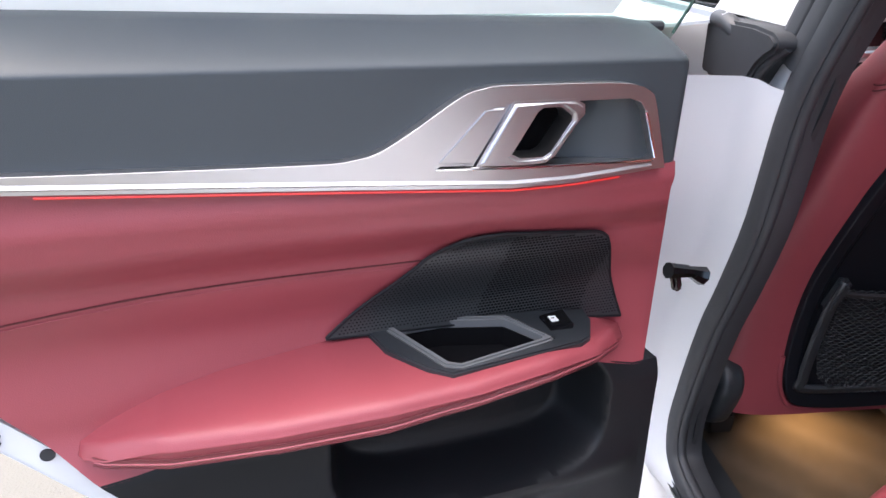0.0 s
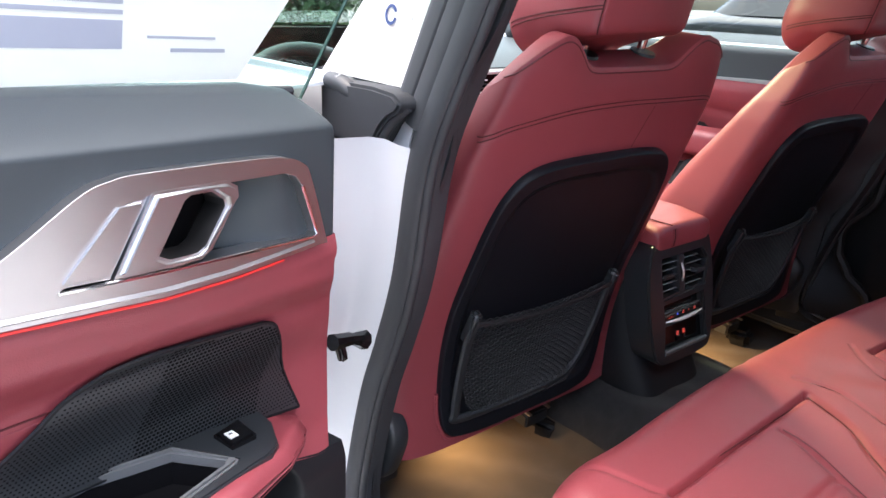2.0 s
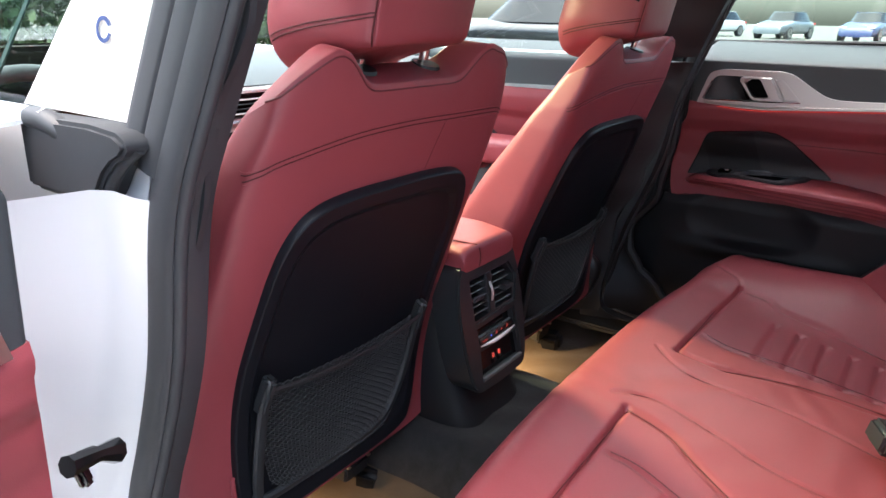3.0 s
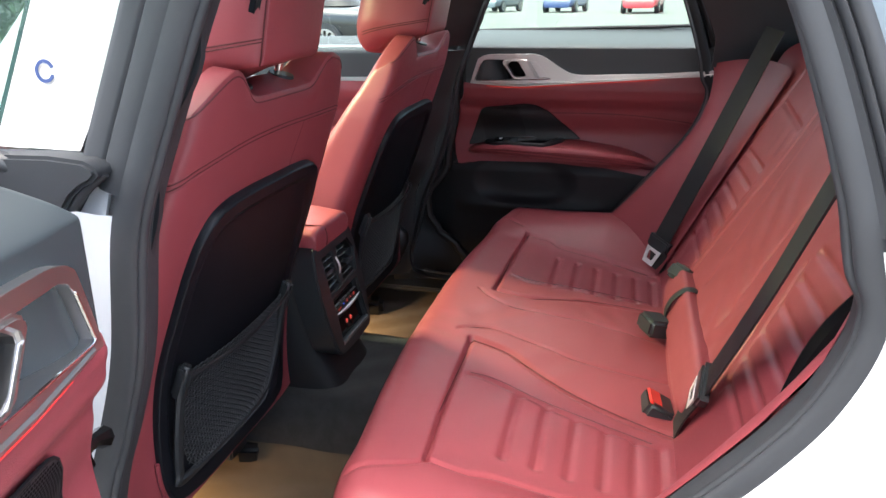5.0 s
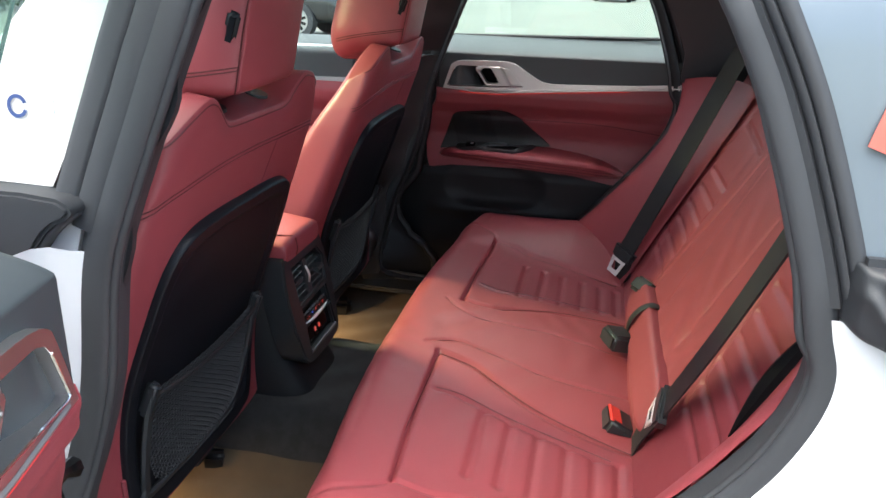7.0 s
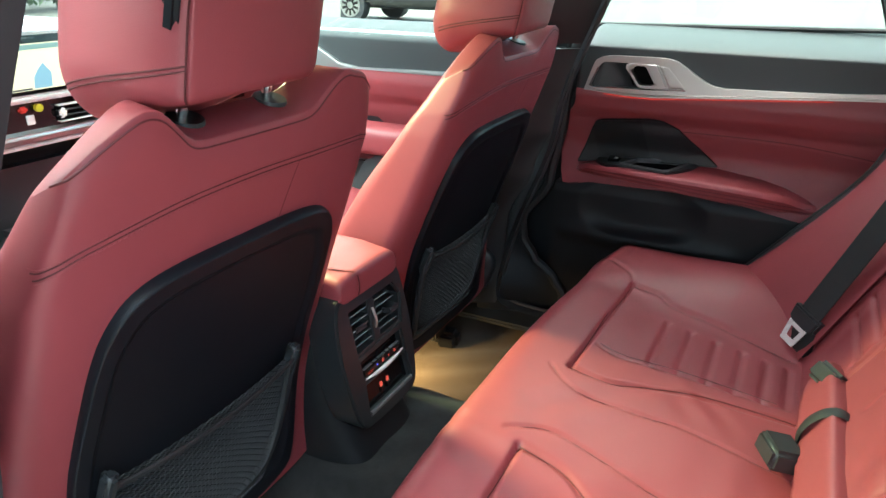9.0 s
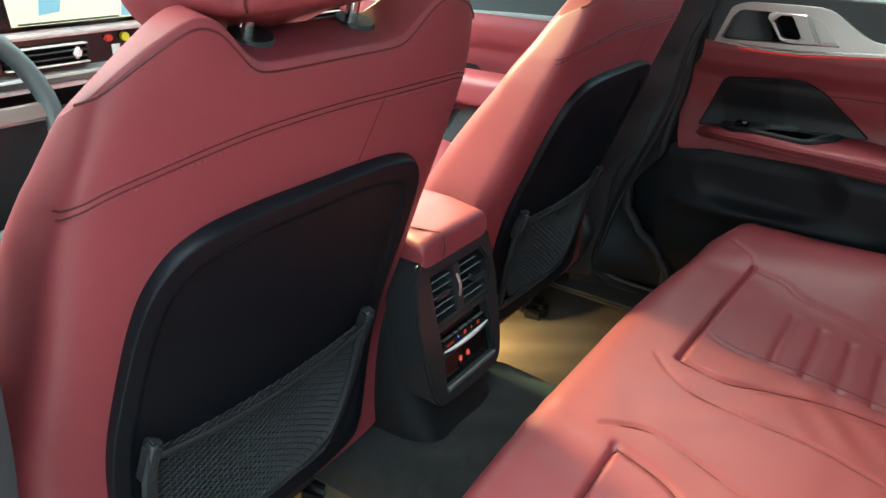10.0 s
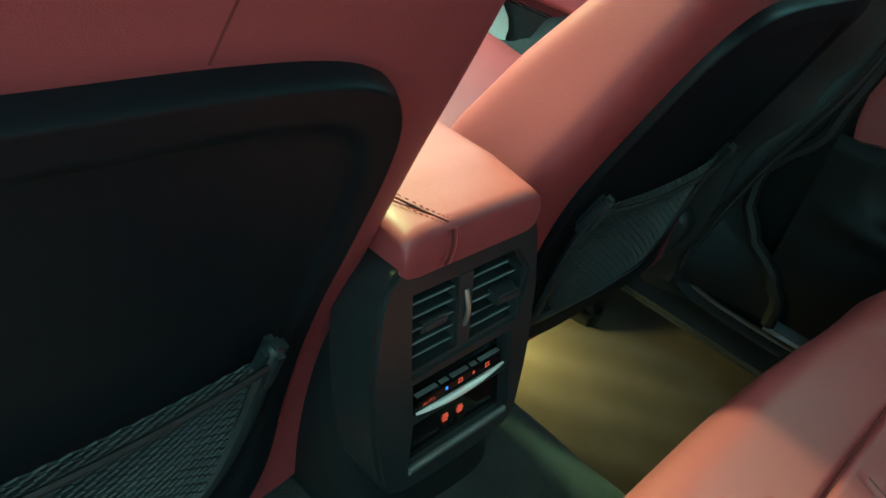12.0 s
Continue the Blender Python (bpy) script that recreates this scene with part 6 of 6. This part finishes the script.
GREYP = mat("grey_car_paint", (0.12, 0.14, 0.16), rough=0.3, coat=0.6, patch=2)
BLACKP = mat("black_car_paint", (0.012, 0.014, 0.017), rough=0.25, coat=0.8, patch=2)
REDP = mat("red_car_paint", (0.45, 0.02, 0.03), rough=0.3, coat=0.6, patch=2)
BLUEP = mat("blue_car_paint", (0.03, 0.05, 0.16), rough=0.3, coat=0.6, patch=2)
parked_car(pose(12.4, 6.35, 0, 0, 0, 0), BLACKP, "black saloon parked on pale asphalt")
parked_car(pose(52, 9.0, 0, 0, 0, 78) @ Matrix.Scale(1.18, 4), GREYP, "dark grey saloon in the far row")
parked_car(pose(50, 4.0, 0, 0, 0, 82) @ Matrix.Scale(1.18, 4), BLUEP, "dark blue saloon in the far row")
parked_car(pose(46, -1.0, 0, 0, 0, 84) @ Matrix.Scale(1.18, 4), REDP, "red saloon in the far row")
parked_car(pose(54, 14.0, 0, 0, 0, 74) @ Matrix.Scale(1.18, 4), PAINT, "white saloon in the far row")
parked_car(pose(55, 19.0, 0, 0, 0, 70) @ Matrix.Scale(1.18, 4), BLACKP, "black saloon in the far row")
pole = thing("bollard", "yellow steel bollard among the parked cars", "bollard", pose(29, 7.5, 0))
part("post", tube([(0, 0, 0), (0, 0, 1.4)], 0.12, 16), mat("yellow_paint", (0.7, 0.5, 0.03), rough=0.5), pole)


def tree(m, tall, seed, label):
    """A broad tree: tapered trunk, limbs and a loose crown of leaves."""
    rng = random.Random(seed)
    t = thing("tree", label, "tree", m, "trees")
    bm = tube([(0.05 * math.sin(k * 3), 0.04 * math.cos(k * 4), tall * 0.75 * k) for k in np.linspace(0, 1, 10)], [0.22 * (1 - 0.8 * k) for k in np.linspace(0, 1, 10)], 9)
    tips = []
    for i in range(16):
        a, h = rng.uniform(0, math.tau), rng.uniform(0.22, 0.7) * tall
        r = rng.uniform(0.16, 0.34) * tall
        pts = [Vector((0, 0, h)) + Vector((math.cos(a) * r * k, math.sin(a) * r * k, r * 0.7 * k - 0.1 * r * k * k)) for k in np.linspace(0, 1, 6)]
        tube(pts, [0.08 * (1 - 0.85 * k) for k in np.linspace(0, 1, 6)], 6, bm=bm)
        tips += pts[2:]
    part("trunk", bm, BARK, t)
    bm = bmesh.new()
    for p in tips:
        for _ in range(150):
            q = p + Vector((rng.gauss(0, 0.55), rng.gauss(0, 0.55), rng.gauss(0, 0.4)))
            d, e = Vector((rng.gauss(0, 1), rng.gauss(0, 1), rng.gauss(0, 1))).normalized(), Vector((rng.gauss(0, 1), rng.gauss(0, 1), rng.gauss(0, 1))).normalized()
            bm.faces.new([bm.verts.new(q + v) for v in (d * 0.13, e * 0.06, d * -0.13, e * -0.06)])
    tagged(part("crown", bm, LEAF, t), kind="stuff")


BARK = mat("grey_brown_bark", (0.10, 0.08, 0.06), rough=0.9, patch=6, grain=60, bump=0.6)
LEAF = mat("dark_green_leaves", (0.045, 0.085, 0.03), (0.07, 0.11, 0.04), 0.6, patch=3)
for i, (x, y, h) in enumerate(((3.0, 18, 6.5), (7.0, 17, 7.0), (11, 20, 8.0), (15, 24, 7.0), (-3, 20, 8.0), (-8.0, 18, 8.0), (5.0, 25, 9.0))):
    tree(pose(x, y, 0, 0, 0, 50 * i), h, i, "dense green tree at the edge of the car park")


def hedge(m, label):
    """A tall, uneven hedge of leaves on thin stems."""
    rng = random.Random(7)
    h = thing("hedge", label, "hedge", m)
    bm = bmesh.new()
    for i in range(40):
        x = -17.5 + 35 * i / 39
        tube([(x, 0, 0), (x + rng.uniform(-0.2, 0.2), rng.uniform(-0.2, 0.2), 1.9)], [0.05, 0.015], 5, bm=bm)
    tagged(part("stem", bm, BARK, h), kind="stuff")
    bm = bmesh.new()
    for _ in range(26000):
        x = rng.uniform(-18, 18)
        q = Vector((x, rng.gauss(0, 0.5), rng.uniform(0.03, 1) ** 0.8 * (2.6 + 0.5 * math.sin(x * 1.3) + 0.3 * math.sin(x * 3.1))))
        d, e = Vector((rng.gauss(0, 1), rng.gauss(0, 1), rng.gauss(0, 1))).normalized(), Vector((rng.gauss(0, 1), rng.gauss(0, 1), rng.gauss(0, 1))).normalized()
        bm.faces.new([bm.verts.new(q + v) for v in (d * 0.15, e * 0.08, d * -0.15, e * -0.08)])
    tagged(part("foliage", bm, LEAF, h), kind="stuff")


hedge(pose(4, 15.5, 0), "tall dark green hedge behind the car park")
